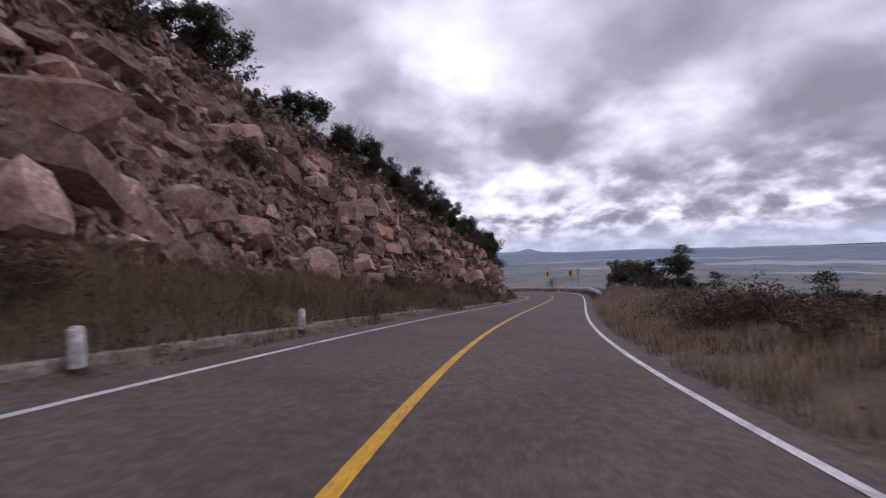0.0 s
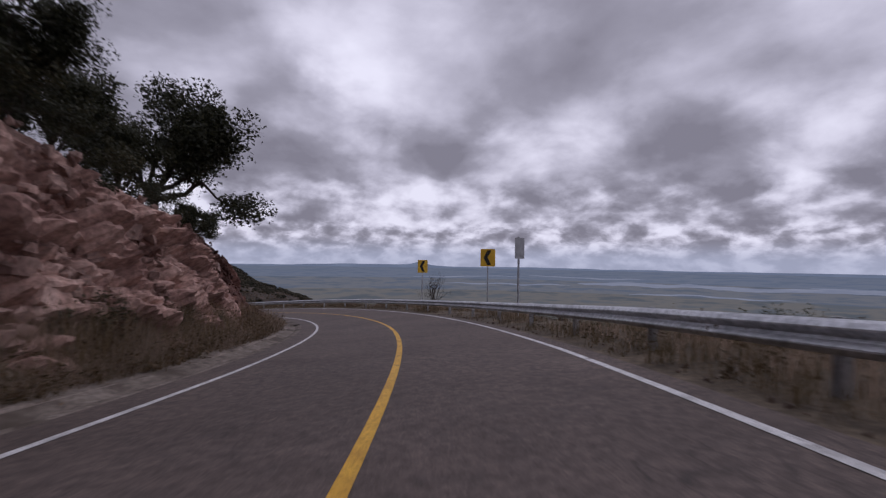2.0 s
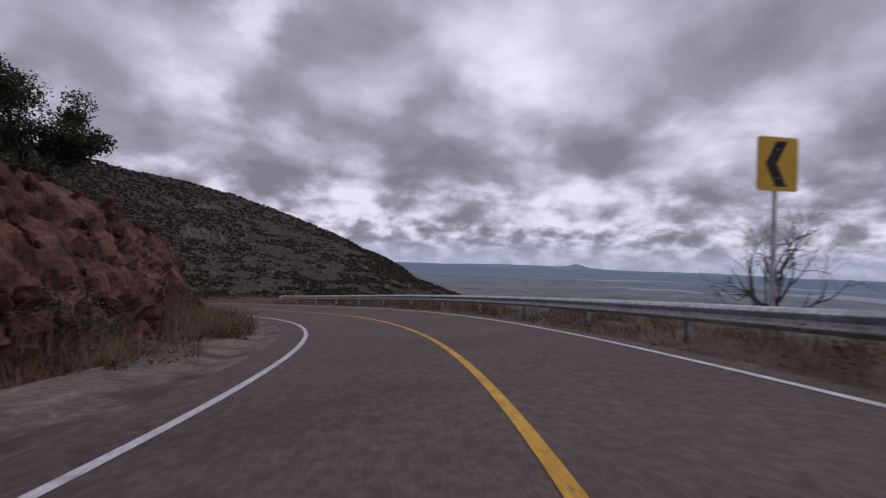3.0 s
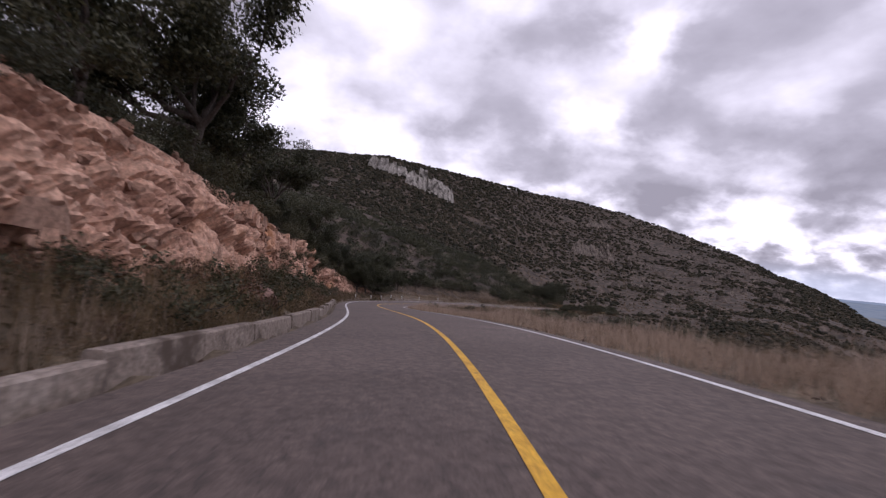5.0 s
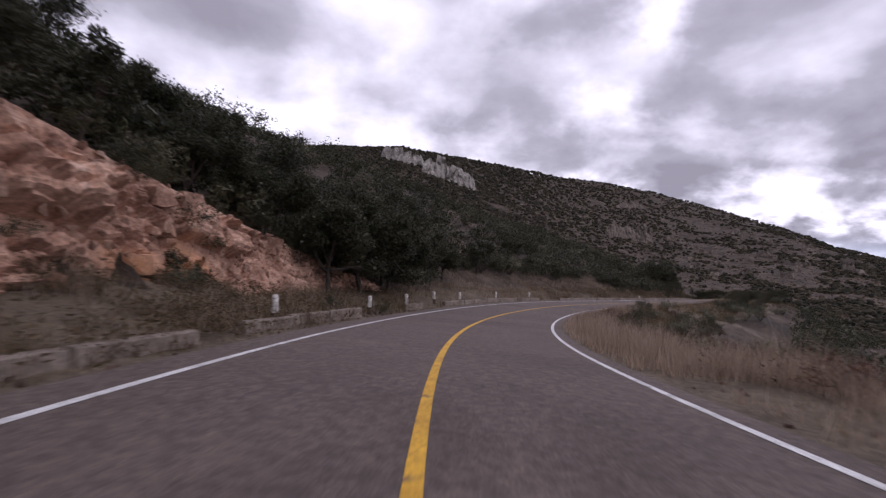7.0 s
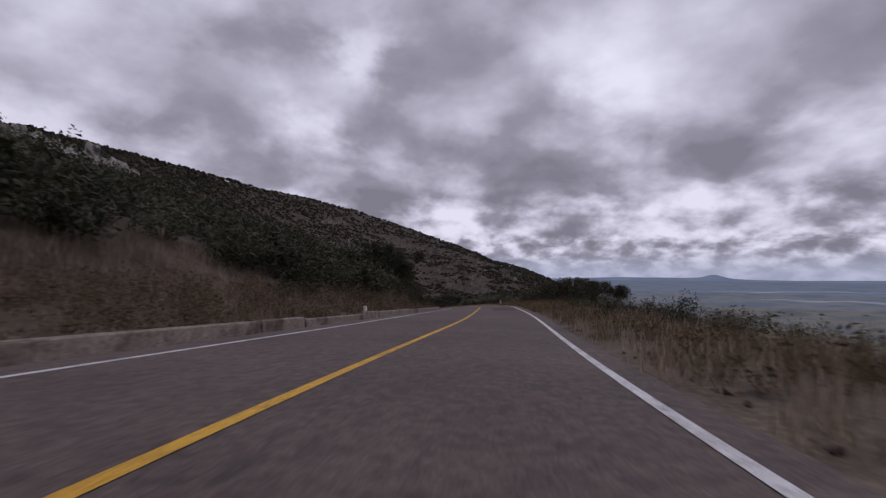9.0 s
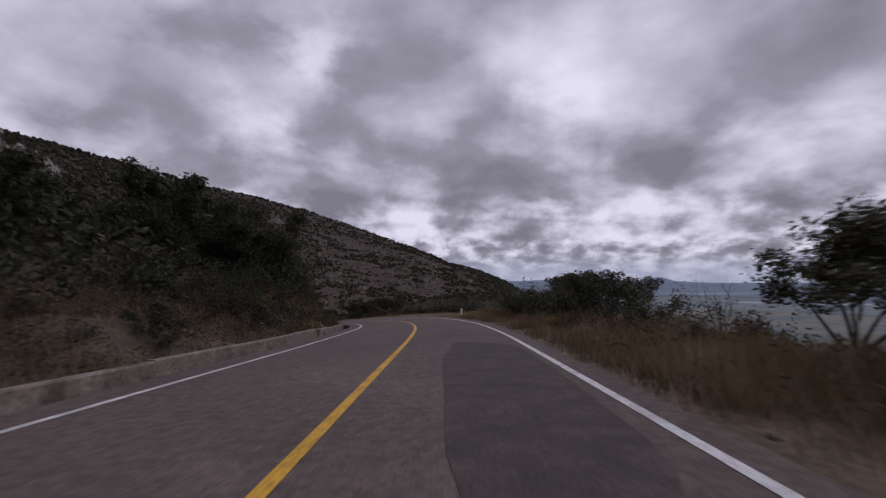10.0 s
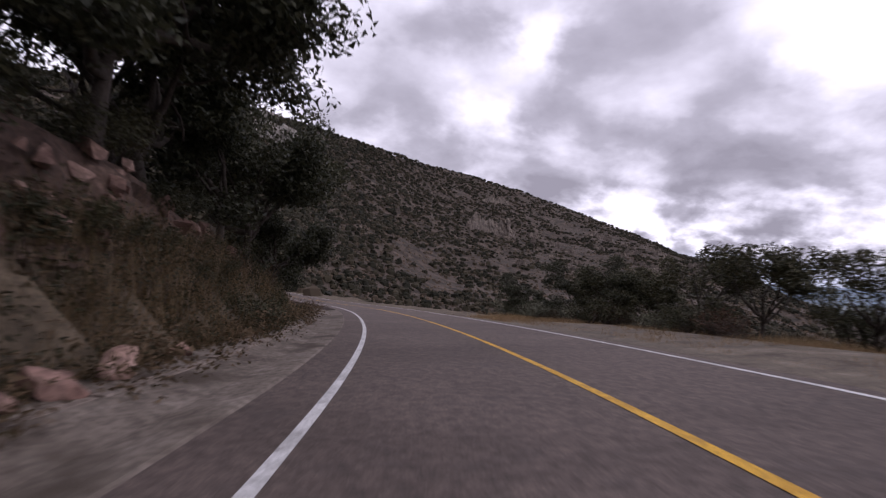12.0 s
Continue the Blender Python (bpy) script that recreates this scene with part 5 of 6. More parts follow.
    scatter([brush, shrubs[1], rust], 26, (56, 126), lambda s: (along(s, START) + 0.5, along(s, FOOT) + 0.5), (0.4, 0.75))
    scatter([brush, shrubs[1], rust], 44, (150, 214), lambda s: (5.3, along(s, FOOT) + 0.6), (0.55, 1.1))
    scatter([brush, shrubs[1], shrubs[3]], 40, (330, 372), lambda s: (along(s, FOOT) - 0.3, along(s, FOOT) + 3.5), (0.5, 0.95))
    scatter([rust, rust, rust, brush], 24, (11, 19.5), lambda s: (-8.6, -5.8), (0.55, 0.95))
    scatter([grey[0], grey[1], grey[0]], 14, (19, 27), lambda s: (-9.5, -6.2), (0.6, 0.9))
    scatter([shrubs[0], shrubs[2], grey[0]], 26, (286, 300), lambda s: (-11, -6.4), (0.5, 0.9))
    scatter([shrubs[0], shrubs[1], shrubs[2], brush], 46, (312, 341), lambda s: (5.9, 9.5), (0.45, 0.95))
    scatter([flower], 10, (318, 342), lambda s: (5.8, 7.5), (0.6, 1.0))
    scatter([shrubs[0], brush, rust], 34, (306, 334), lambda s: (-8.5, -5.0), (0.35, 0.7))
    scatter([shrubs[0], shrubs[2], shrubs[3]], 22, (314, 328), lambda s: (-9.0, -6.2), (0.65, 0.95))
    scatter([shrubs[0], shrubs[1], shrubs[3]], 30, (342, 382), lambda s: (5.9, 8.0), (0.35, 0.7))
    scatter([shrubs[0], rust, grey[0], shrubs[2]], 18, (0, 60), lambda s: (5.4, along(s, FOOT) + 0.4), (0.3, 0.7))
    scatter([shrubs[0], shrubs[1], grey[0], rust], 34, (148, 232), lambda s: (5.0, along(s, FOOT) + 0.3), (0.35, 0.75))
    scatter([shrubs[0], shrubs[1], rust], 26, (283, 345), lambda s: (5.7, along(s, FOOT) + 1.0), (0.35, 0.7))
    scatter([shrubs[0], shrubs[1], shrubs[3]], 16, (350, 376), lambda s: (6.1, 7.6), (0.4, 0.8))
    scatter([grey[1], grey[0], brush, grey[1]], 46, (235, 318), lambda s: (-13, -6.2), (0.4, 0.9))
    scatter([grey[0], brush, shrubs[1], rust], 60, (200, 262), lambda s: (-13, -5.8), (0.35, 0.75))
    scatter([grey[1], grey[0], shrubs[1], brush], 24, (358, 384), lambda s: (-9.6, -7.2), (0.5, 0.95))
    scatter([grey[0], shrubs[1], rust], 26, (140, 235), lambda s: (-13, -7.0), (0.35, 0.8))
    scatter([brush, rust, grey[1]], 26, (56, 140), lambda s: (-13, -8.0), (0.4, 0.8))
    scatter(shrubs + [grey[1]], 60, (228, 300), lambda s: (along(s, FOOT) + np.interp(s, [238, 248, 285, 295], [0.5, 4.0, 4.0, 0.5]), 14), (0.8, 1.6))
    scatter(shrubs, 50, (290, 345), lambda s: (along(s, FOOT) + 0.6, 14), (0.8, 1.6))
    scatter(shrubs + [grey[0]], 60, (0, 75), lambda s: (top(s), top(s) + 8))
    scatter(shrubs, 30, (75, 150), lambda s: (top(s) + 0.3, top(s) + 12))
    scatter(shrubs + grey, 60, (150, 232), lambda s: (top(s), top(s) + 11))
    scatter(shrubs + grey, 24, (345, 410), lambda s: (top(s), top(s) + 12), (0.6, 1.3))
    scatter(shrubs + [grey[1]], 620, (216, 350), lambda s: (12, 46), (0.7, 1.5))
    scatter(shrubs + grey, 150, (120, 235), lambda s: (12, 40), (0.9, 2.0))
    scatter(shrubs + [rust, grey[1]], 90, (0, 60), lambda s: (-45, -17), (0.6, 1.3))
    scatter(shrubs + grey, 420, (135, 420), lambda s: (-48, -15.5), (0.7, 1.5))
    scatter([shrubs[0], shrubs[2]], 60, (56, 140), lambda s: (-36, -18), (0.6, 1.1))

    def join_growth(name, items, label, keep=0.3, grow=1.7):
        crown_of = {pick: [c for c in pick.children if c.name.startswith(("foliage", "crown"))][0].data for pick in {i[0] for i in items}}
        for leaf in sorted({me.materials[0].name for me in crown_of.values()}):
            vs = []
            for pick, s, d, k, turn in items:
                crown = crown_of[pick]
                if crown.materials[0].name != leaf:
                    continue
                v = np.empty(len(crown.vertices) * 3, np.float32)
                crown.vertices.foreach_get("co", v)
                v = v.reshape(-1, 3, 3)
                v = v[rng.permutation(len(v))[:int(len(v) * keep)]]
                mid = v.mean(1, keepdims=True)
                v = (mid + (v - mid) * grow).reshape(-1, 3)
                if isinstance(s, float):
                    x, y, _ = at_road(s, d)
                    z = footing(s, d, -0.1)
                else:
                    x, y, z = s
                a = radians(turn)
                r = np.array([[math.cos(a), -math.sin(a), 0], [math.sin(a), math.cos(a), 0], [0, 0, 1]])
                vs.append(v @ r.T * k + [x, y, z])
            v = np.concatenate(vs)
            tagged(new(name, fast_mesh(name, v, np.arange(len(v)).reshape(-1, 3), bpy.data.materials[leaf])), label, "scrub", kind="stuff")

    join_growth("scrub", rest, "dense dark scrub on the slopes beside the road")
    # growth between the rocks of the cut
    tufty = []
    for s0, s1, n, lo, hi in ((18, 62, 60, 0.02, 0.6), (24, 60, 70, 0.6, 1.05), (58, 84, 22, 0.8, 1.05), (142, 232, 22, 0.1, 0.9), (142, 232, 60, 0.92, 1.06), (198, 208, 26, 0.62, 1.0), (-4, 24, 26, 0.68, 1.05), (338, 378, 40, 0.2, 1.0)):
        for _ in range(n):
            s = rng.uniform(s0, s1)
            p = face_point(np.array(s), rng.uniform(lo, hi), 0.1)
            tufty.append((shrubs[rng.integers(4)], tuple(p), 0, rng.uniform(0.3, 0.75), rng.uniform(0, 360)))
    join_growth("cliff_scrub", tufty, "dark bushes growing between the rocks of the cut", 0.6, 1.15)


def build_grass():
    rng = np.random.default_rng(9)

    def tufts(name, s, d, height, mat, label, blades=10, lean=0.55):
        n = len(s)
        p = at_road(s, d)
        p[:, 2] = np.where((d > 4.9) & (d < 6.3), np.maximum(terrain(p[:, 0], p[:, 1]), at_road(s, d)[:, 2]), terrain(p[:, 0], p[:, 1])) - 0.02
        h = height * rng.uniform(0.5, 1.25, n) * (1 + 0.5 * value_noise(p[:, 0] / 2.3, p[:, 1] / 2.3, 15))
        base = np.repeat(p, blades, 0) + rng.normal(0, 0.13, (n * blades, 3)) * [1, 1, 0]
        hh = np.repeat(h, blades) * rng.uniform(0.55, 1.1, n * blades)
        a = rng.uniform(0, 2 * np.pi, n * blades)
        out = np.stack([np.cos(a), np.sin(a), np.zeros_like(a)], 1)
        side = np.stack([-np.sin(a), np.cos(a), np.zeros_like(a)], 1)
        ln = rng.uniform(0.05, lean, n * blades)[:, None] * hh[:, None]
        tip = base + out * ln * 1.3 + np.stack([0 * a, 0 * a, hh], 1)
        w = 0.0075
        v = np.stack([base - side * w, base + side * w, tip], 1).reshape(-1, 3)
        f = np.arange(len(v)).reshape(-1, 3)
        tagged(new(name, fast_mesh(name, v, f, mat)), label, "grass", kind="stuff")

    def spread(n, s_range, d_of, clump=0.5):
        s = rng.uniform(*s_range, n * 3)
        lo, hi = d_of(s)
        d = lo + (hi - lo) * rng.uniform(0, 1, n * 3)
        q = at_road(s, d)
        keep = value_noise(q[:, 0] / 1.7, q[:, 1] / 1.7, 5) + 0.6 * value_noise(q[:, 0] / 5, q[:, 1] / 5, 8) + 0.3 > rng.uniform(-1, 1, n * 3) * (1 - clump)
        return s[keep][:n], d[keep][:n]

    def weeds(s, d, height, mat, label, leaves=34, leaf=0.045):
        """Low leafy growth: loose mounds of small leaves."""
        n = len(s)
        p = at_road(s, d)
        p[:, 2] = np.where((d > 4.9) & (d < 6.3), np.maximum(terrain(p[:, 0], p[:, 1]), at_road(s, d)[:, 2] + 0.02), terrain(p[:, 0], p[:, 1]))
        h = np.repeat(height * rng.uniform(0.4, 1.2, n), leaves)
        off = rng.normal(0, 0.3, (n * leaves, 3)) * np.stack([h, h, h], 1)
        off[:, 2] = h * rng.uniform(0.02, 1.0, n * leaves) ** 1.3
        v, f = leaf_cards(rng, np.repeat(p, leaves, 0) + off, leaf, aspect=0.45, corners=3)
        tagged(new("weeds", fast_mesh("weeds", v, f, mat)), label, "weeds", kind="stuff")

    foot = lambda s: along(s, FOOT)
    some = [spread(900, (-3, 58), lambda s: (4.7 + 0 * s, foot(s) + 1.0)), spread(500, (58, 126), lambda s: (4.9 + 0 * s, foot(s) + 0.6)), spread(1200, (160, 222), lambda s: (4.8 + 0 * s, foot(s) + 0.5)), spread(1300, (142, 236), lambda s: (4.8 + 0 * s, foot(s) + 0.8)), spread(1800, (262, 336), lambda s: (4.8 + 0 * s, foot(s) + 2)), spread(1500, (328, 385), lambda s: (5.1 + 0 * s, foot(s) + 3.0))]
    weeds(*map(np.concatenate, zip(*some)), 0.75, WEED_LEAF, "brown half-dry weeds on the uphill verge")
    some = [spread(700, (328, 382), lambda s: (5.8 + 0 * s, 6.8 + 0 * s)), spread(500, (56, 126), lambda s: (4.7 + 0 * s, along(s, START) + 0.6))]
    weeds(*map(np.concatenate, zip(*some)), 0.45, WEED_LEAF, "low brown weeds along the gutter")
    some = [spread(700, (-3, 56), lambda s: (-10 + 0 * s, -4.6 + 0 * s)), spread(350, (56, 138), lambda s: (-7.5 + 0 * s, -4.3 + 0 * s)), spread(500, (134, 240), lambda s: (-13 + 0 * s, -5 + 0 * s)), spread(900, (236, 318), lambda s: (-11 + 0 * s, -4.4 + 0 * s)), spread(500, (312, 400), lambda s: (-15 + 0 * s, -10.2 + 0 * s))]
    weeds(*map(np.concatenate, zip(*some)), 0.6, WEED_LEAF, "brown half-dry weeds on the downhill verge")
    left_dry = [spread(5500, (-3, 112), lambda s: (5.0 + 0 * s, foot(s) + 0.6)), spread(2600, (140, 236), lambda s: (5.2 + 0 * s, foot(s) + 0.5)), spread(3000, (232, 330), lambda s: (5.1 + 0 * s, foot(s) + 5)), spread(500, (330, 400), lambda s: (6.0 + 0 * s, foot(s) + 0.8))]
    tufts("dry_grass", *map(np.concatenate, zip(*left_dry)), 0.75, DRY_GRASS, "dry tan grass on the uphill verge")
    left_mix = [spread(900, (110, 148), lambda s: (5.4 + 0 * s, foot(s) + 0.6)), spread(2500, (-3, 112), lambda s: (4.4 + 0 * s, foot(s) + 0.8)), spread(5000, (140, 236), lambda s: (4.7 + 0 * s, foot(s) + 0.6)), spread(4000, (236, 332), lambda s: (5.0 + 0 * s, foot(s) + 8)), spread(1500, (332, 400), lambda s: (5.9 + 0 * s, foot(s) + 1.0))]
    tufts("mixed_grass", *map(np.concatenate, zip(*left_mix)), 0.5, MIX_GRASS, "half-dry grass and weeds on the uphill verge")
    tall = [spread(1800, (-2, 34), lambda s: (5.2 + 0 * s, foot(s) + 0.9)), spread(600, (60, 112), lambda s: (5.3 + 0 * s, foot(s) + 0.5)), spread(1500, (150, 200), lambda s: (5.2 + 0 * s, foot(s) + 0.4)), spread(2200, (328, 378), lambda s: (6.1 + 0 * s, foot(s) + 1.8))]
    tufts("dry_grass", *map(np.concatenate, zip(*tall)), 1.05, GOLD_GRASS, "tall golden-brown grass on the uphill verge", 14, 0.7)
    right_dry = [spread(7500, (-3, 47), lambda s: (-10.5 + 0 * s, -4.3 + 0 * s)), spread(3600, (134, 232), lambda s: (-7.0 + 0 * s, -3.8 + 0 * s)), spread(1300, (225, 316), lambda s: (-8 + 0 * s, -3.8 + 0 * s)), spread(900, (50, 138), lambda s: (-7 + 0 * s, -4.6 + 0 * s)), spread(1500, (-3, 47), lambda s: (-5.5 + 0 * s, -3.95 + 0 * s))]
    tufts("dry_grass", *map(np.concatenate, zip(*right_dry)), 0.48, DRY_GRASS, "tall pale dry grass on the downhill verge")
    plume = [spread(1500, (196, 262), lambda s: (-6.4 + 0 * s, -4.2 + 0 * s), 0.9), spread(700, (136, 196), lambda s: (-6.6 + 0 * s, -4.2 + 0 * s)), spread(900, (24, 50), lambda s: (-7.5 + 0 * s, -4.5 + 0 * s))]
    tufts("dry_grass", *map(np.concatenate, zip(*plume)), 0.68, DRY_GRASS, "tall feathery pale grass on the downhill verge", 12, 0.6)
    lawn = [spread(4200, (332, 385), lambda s: (-9.0 + 0 * s, -4.3 + 0 * s), 0.2)]
    tufts("dry_grass", *map(np.concatenate, zip(*lawn)), 0.26, GOLD_GRASS, "short dry grass on the gravel pull-out", 10, 0.8)
    russet = [spread(2600, (298, 334), lambda s: (-8.0 + 0 * s, -4.2 + 0 * s), 0.2)]
    tufts("dry_grass", *map(np.concatenate, zip(*russet)), 0.5, GOLD_GRASS, "russet half-dry grass on the downhill verge", 12, 0.7)
    green = [spread(1500, (338, 384), lambda s: (6.0 + 0 * s, foot(s) + 1.2)), spread(300, (318, 338), lambda s: (5.0 + 0 * s, foot(s) + 1.0)), spread(300, (156, 200), lambda s: (5.2 + 0 * s, foot(s)))]
    weeds(*map(np.concatenate, zip(*green)), 0.8, SHRUB_LEAF, "leafy green weeds on the uphill verge", 46, 0.04)
    right_mix = [spread(1600, (3, 32), lambda s: (-7.5 + 0 * s, -3.85 + 0 * s)), spread(3000, (298, 331), lambda s: (-10 + 0 * s, -3.9 + 0 * s)), spread(4200, (-3, 140), lambda s: (-8.5 + 0 * s, -4.0 + 0 * s)), spread(2200, (134, 240), lambda s: (-13 + 0 * s, -4.2 + 0 * s)), spread(4200, (236, 318), lambda s: (-10 + 0 * s, -4.0 + 0 * s)), spread(1600, (325, 400), lambda s: (-15 + 0 * s, -10.2 + 0 * s))]
    tufts("mixed_grass", *map(np.concatenate, zip(*right_mix)), 0.45, MIX_GRASS, "half-dry grass and weeds on the downhill verge")


def build_far_scrub():
    rng = np.random.default_rng(31)

    def clumps(name, x, y, size, leaves, mat, label, leaf):
        z = terrain(x, y)
        n = len(x)
        c = np.repeat(np.stack([x, y, z], 1), leaves, 0)
        sz = np.repeat(size, leaves)[:, None]
        off = rng.normal(0, 1, (n * leaves, 3))
        off /= np.linalg.norm(off, axis=1)[:, None]
        off *= rng.uniform(0.45, 1.0, (n * leaves, 1))
        off[:, 2] = np.abs(off[:, 2]) * 0.85 + 0.08
        v, f = leaf_cards(rng, c + off * sz, 1.0, aspect=0.75, corners=3)
        ctr = np.repeat(c + off * sz, 3, 0)
        v = ctr + (v - ctr) * np.repeat(sz, 3, 0) * leaf * 1.15
        tagged(new(name, fast_mesh(name, v, f, mat)), label, "scrub", kind="stuff")

    def domes(name, x, y, size, mat, label):
        """Far bushes: lumpy rounded heads, each with its own outline."""
        n, k = len(x), 6
        ring = np.arange(k) * 2 * np.pi / k
        rows = []
        for rad, up in ((0.95, -0.1), (0.72, 0.68)):
            j = rng.uniform(0.7, 1.25, (n, k))
            a = ring[None] + rng.normal(0, 0.15, (n, k))
            rows.append(np.stack([np.cos(a) * rad * j, np.sin(a) * rad * j, up * rng.uniform(0.75, 1.2, (n, k))], -1))
        apex = np.stack([rng.normal(0, 0.15, n), rng.normal(0, 0.15, n), rng.uniform(0.85, 1.15, n)], -1)[:, None]
        v = np.concatenate(rows + [apex], 1) * size[:, None, None] + np.stack([x, y, terrain(x, y)], -1)[:, None]
        f = []
        for i in range(k):
            o = (i + 1) % k
            f += [(i, o, k + o), (i, k + o, k + i), (k + i, k + o, 2 * k)]
        f = (np.array(f)[None] + (np.arange(n) * (2 * k + 1))[:, None, None]).reshape(-1, 3)
        tagged(new(name, fast_mesh(name, v.reshape(-1, 3), f, mat)), label, "scrub", kind="stuff")

    # the slopes up to 150 m away
    s, d = rng.uniform(150, 430, 2600), -rng.uniform(16, 130, 2600)
    p = at_road(s, d)
    clumps("scrub", p[:, 0], p[:, 1], rng.uniform(0.7, 2.0, len(s)), 44, OAK_LEAF, "dark scrub in the ravine below the road", 0.15)
    s, d = rng.uniform(0, 430, 2300), 18 + 54 * rng.uniform(0, 1, 2300) ** 1.3
    top = along(s, FOOT) + 5 + along(s, CUT) * along(s, LEAN)
    d = np.maximum(d, top)
    p = at_road(s, d)
    clumps("scrub", p[:, 0], p[:, 1], rng.uniform(0.8, 1.9, len(s)), 60, OAK_LEAF, "dark scrub on the slope above the road", 0.12)
    s, d = rng.uniform(215, 345, 1300), rng.uniform(38, 125, 1300)
    p = at_road(s, d)
    clumps("scrub", p[:, 0], p[:, 1], rng.uniform(0.9, 2.2, len(s)), 56, OAK_LEAF, "dark scrub along the shoulder of the slope", 0.13)
    # the great slope
    az, t = np.radians(rng.uniform(-6, 90, 34000)), rng.uniform(0.02, 1.02, 34000) ** 0.8
    cd = np.interp(np.degrees(az), CREST_AZ, CREST_D)
    r = 120 + (cd - 120) * t
    x, y = HUB[0] - np.sin(az) * r, HUB[1] + np.cos(az) * r
    dens = 0.8 * value_noise(x / 75, y / 75, 41) + 1.0 * value_noise(x / 24, y / 24, 43) + np.interp(np.degrees(az), [0, 22, 36, 48], [-0.1, 0.05, 0.5, 0.75]) + 0.9 * np.clip((t - 0.86) * 8, 0, 1) + 0.8 * np.clip((0.3 - t) * 5, 0, 1)
    keep = dens > rng.uniform(-0.35, 0.35, len(x))
    x, y, t = x[keep], y[keep], t[keep]
    size = rng.uniform(1.3, 4.6, len(x)) * np.interp(t, [0, 0.3, 1], [0.6, 0.85, 1.0])
    domes("hill_scrub", x, y, size, HILL_LEAF, "dark evergreen scrub covering the far slope")
    clumps("hill_scrub", x, y, size * 1.1, 4, HILL_LEAF, "dark evergreen scrub covering the far slope", 0.3)
    a2, t2 = np.radians(rng.uniform(-4, 62, 15000)), rng.uniform(0.05, 1.0, 15000) ** 0.8
    r2 = 120 + (np.interp(np.degrees(a2), CREST_AZ, CREST_D) - 120) * t2
    domes("hill_scrub", HUB[0] - np.sin(a2) * r2, HUB[1] + np.cos(a2) * r2, rng.uniform(0.5, 1.5, len(a2)), HILL_BRUSH, "dry olive-brown brush on the far slope")
    grey = rng.uniform(size=len(x)) < 0.25
    xx, yy = x[grey] + rng.normal(0, 14, grey.sum()), y[grey] + rng.normal(0, 14, grey.sum())
    domes("hill_scrub", xx, yy, rng.uniform(0.9, 2.6, len(xx)), HILL_BRUSH, "dry olive-brown brush on the far slope")


def sight(az, el, reach):
    """The point of the far slope that shows at a bearing and elevation from the road's last bend, and its distance."""
    ex, ey, ez = -63.9, 160.0, -18.4
    r = np.arange(330.0, reach, 4.0)
    x, y = ex - math.sin(radians(az)) * r, ey + math.cos(radians(az)) * r
    over = terrain(x, y) > ez + np.tan(radians(el)) * r
    i = int(np.argmax(over)) if over.any() else len(r) - 1
    return x[i], y[i], r[i]


def rock_wall(az0, az1, low, high, mat, label, col=7.0):
    """A broken wall of upright rock columns on the far slope; low and high: elevations of its foot and top at both ends."""
    n = max(int((az1 - az0) * 9), 14)
    f = np.linspace(0, 1, n)
    foot = [sight(az0 + (az1 - az0) * q, low[0] + (low[1] - low[0]) * q, 1450) for q in f]
    px, py, pr = (np.array([p[k] for p in foot]) for k in range(3))
    pr = np.convolve(np.pad(pr, 4, mode="edge"), np.ones(9) / 9, "valid")
    aa = np.radians(az0 + (az1 - az0) * f)
    px, py = -63.9 - np.sin(aa) * pr, 160.0 + np.cos(aa) * pr
    base = terrain(px, py)
    tall = np.tan(np.radians(np.interp(f, [0, 1], [high[0] - low[0], high[1] - low[1]]))) * pr
    run = np.r_[0, np.cumsum(np.hypot(np.diff(px), np.diff(py)))]
    m = 12
    V = np.linspace(0, 1, m)
    U = np.repeat(run[:, None], m, 1)
    H = V[None] * tall[:, None]
    seed = int(abs(az0) * 10)
    v1, e1, _, _ = cells(U / col, H / (col * 2.6), seed)
    v2, e2, _, _ = cells(U / (col * 0.4), H / (col * 0.7), seed + 5)
    ends = np.clip(np.minimum(f, 1 - f) * 7, 0, 1) ** 0.5
    out = (v1 * col * 0.8 + v2 * col * 0.3 - col * 0.35 * np.exp(-e1 * 9)) * ends[:, None]
    crown = (0.7 + 0.45 * (hash2(np.floor(run / col).astype(np.int64), np.zeros(n, np.int64), seed) - 0.3)) * ends
    back = out - H * 0.2
    x = px[:, None] + back * np.sin(aa)[:, None]
    y = py[:, None] - back * np.cos(aa)[:, None]
    z = base[:, None] - 4 + V[None] * (tall * crown + 4)[:, None]
    me = fast_mesh("outcrop", np.stack([x, y, z], -1).reshape(-1, 3), grid_faces(n, m), mat)
    tagged(new("outcrop", me), label, "rock outcrop", "outcrops on the far slope")


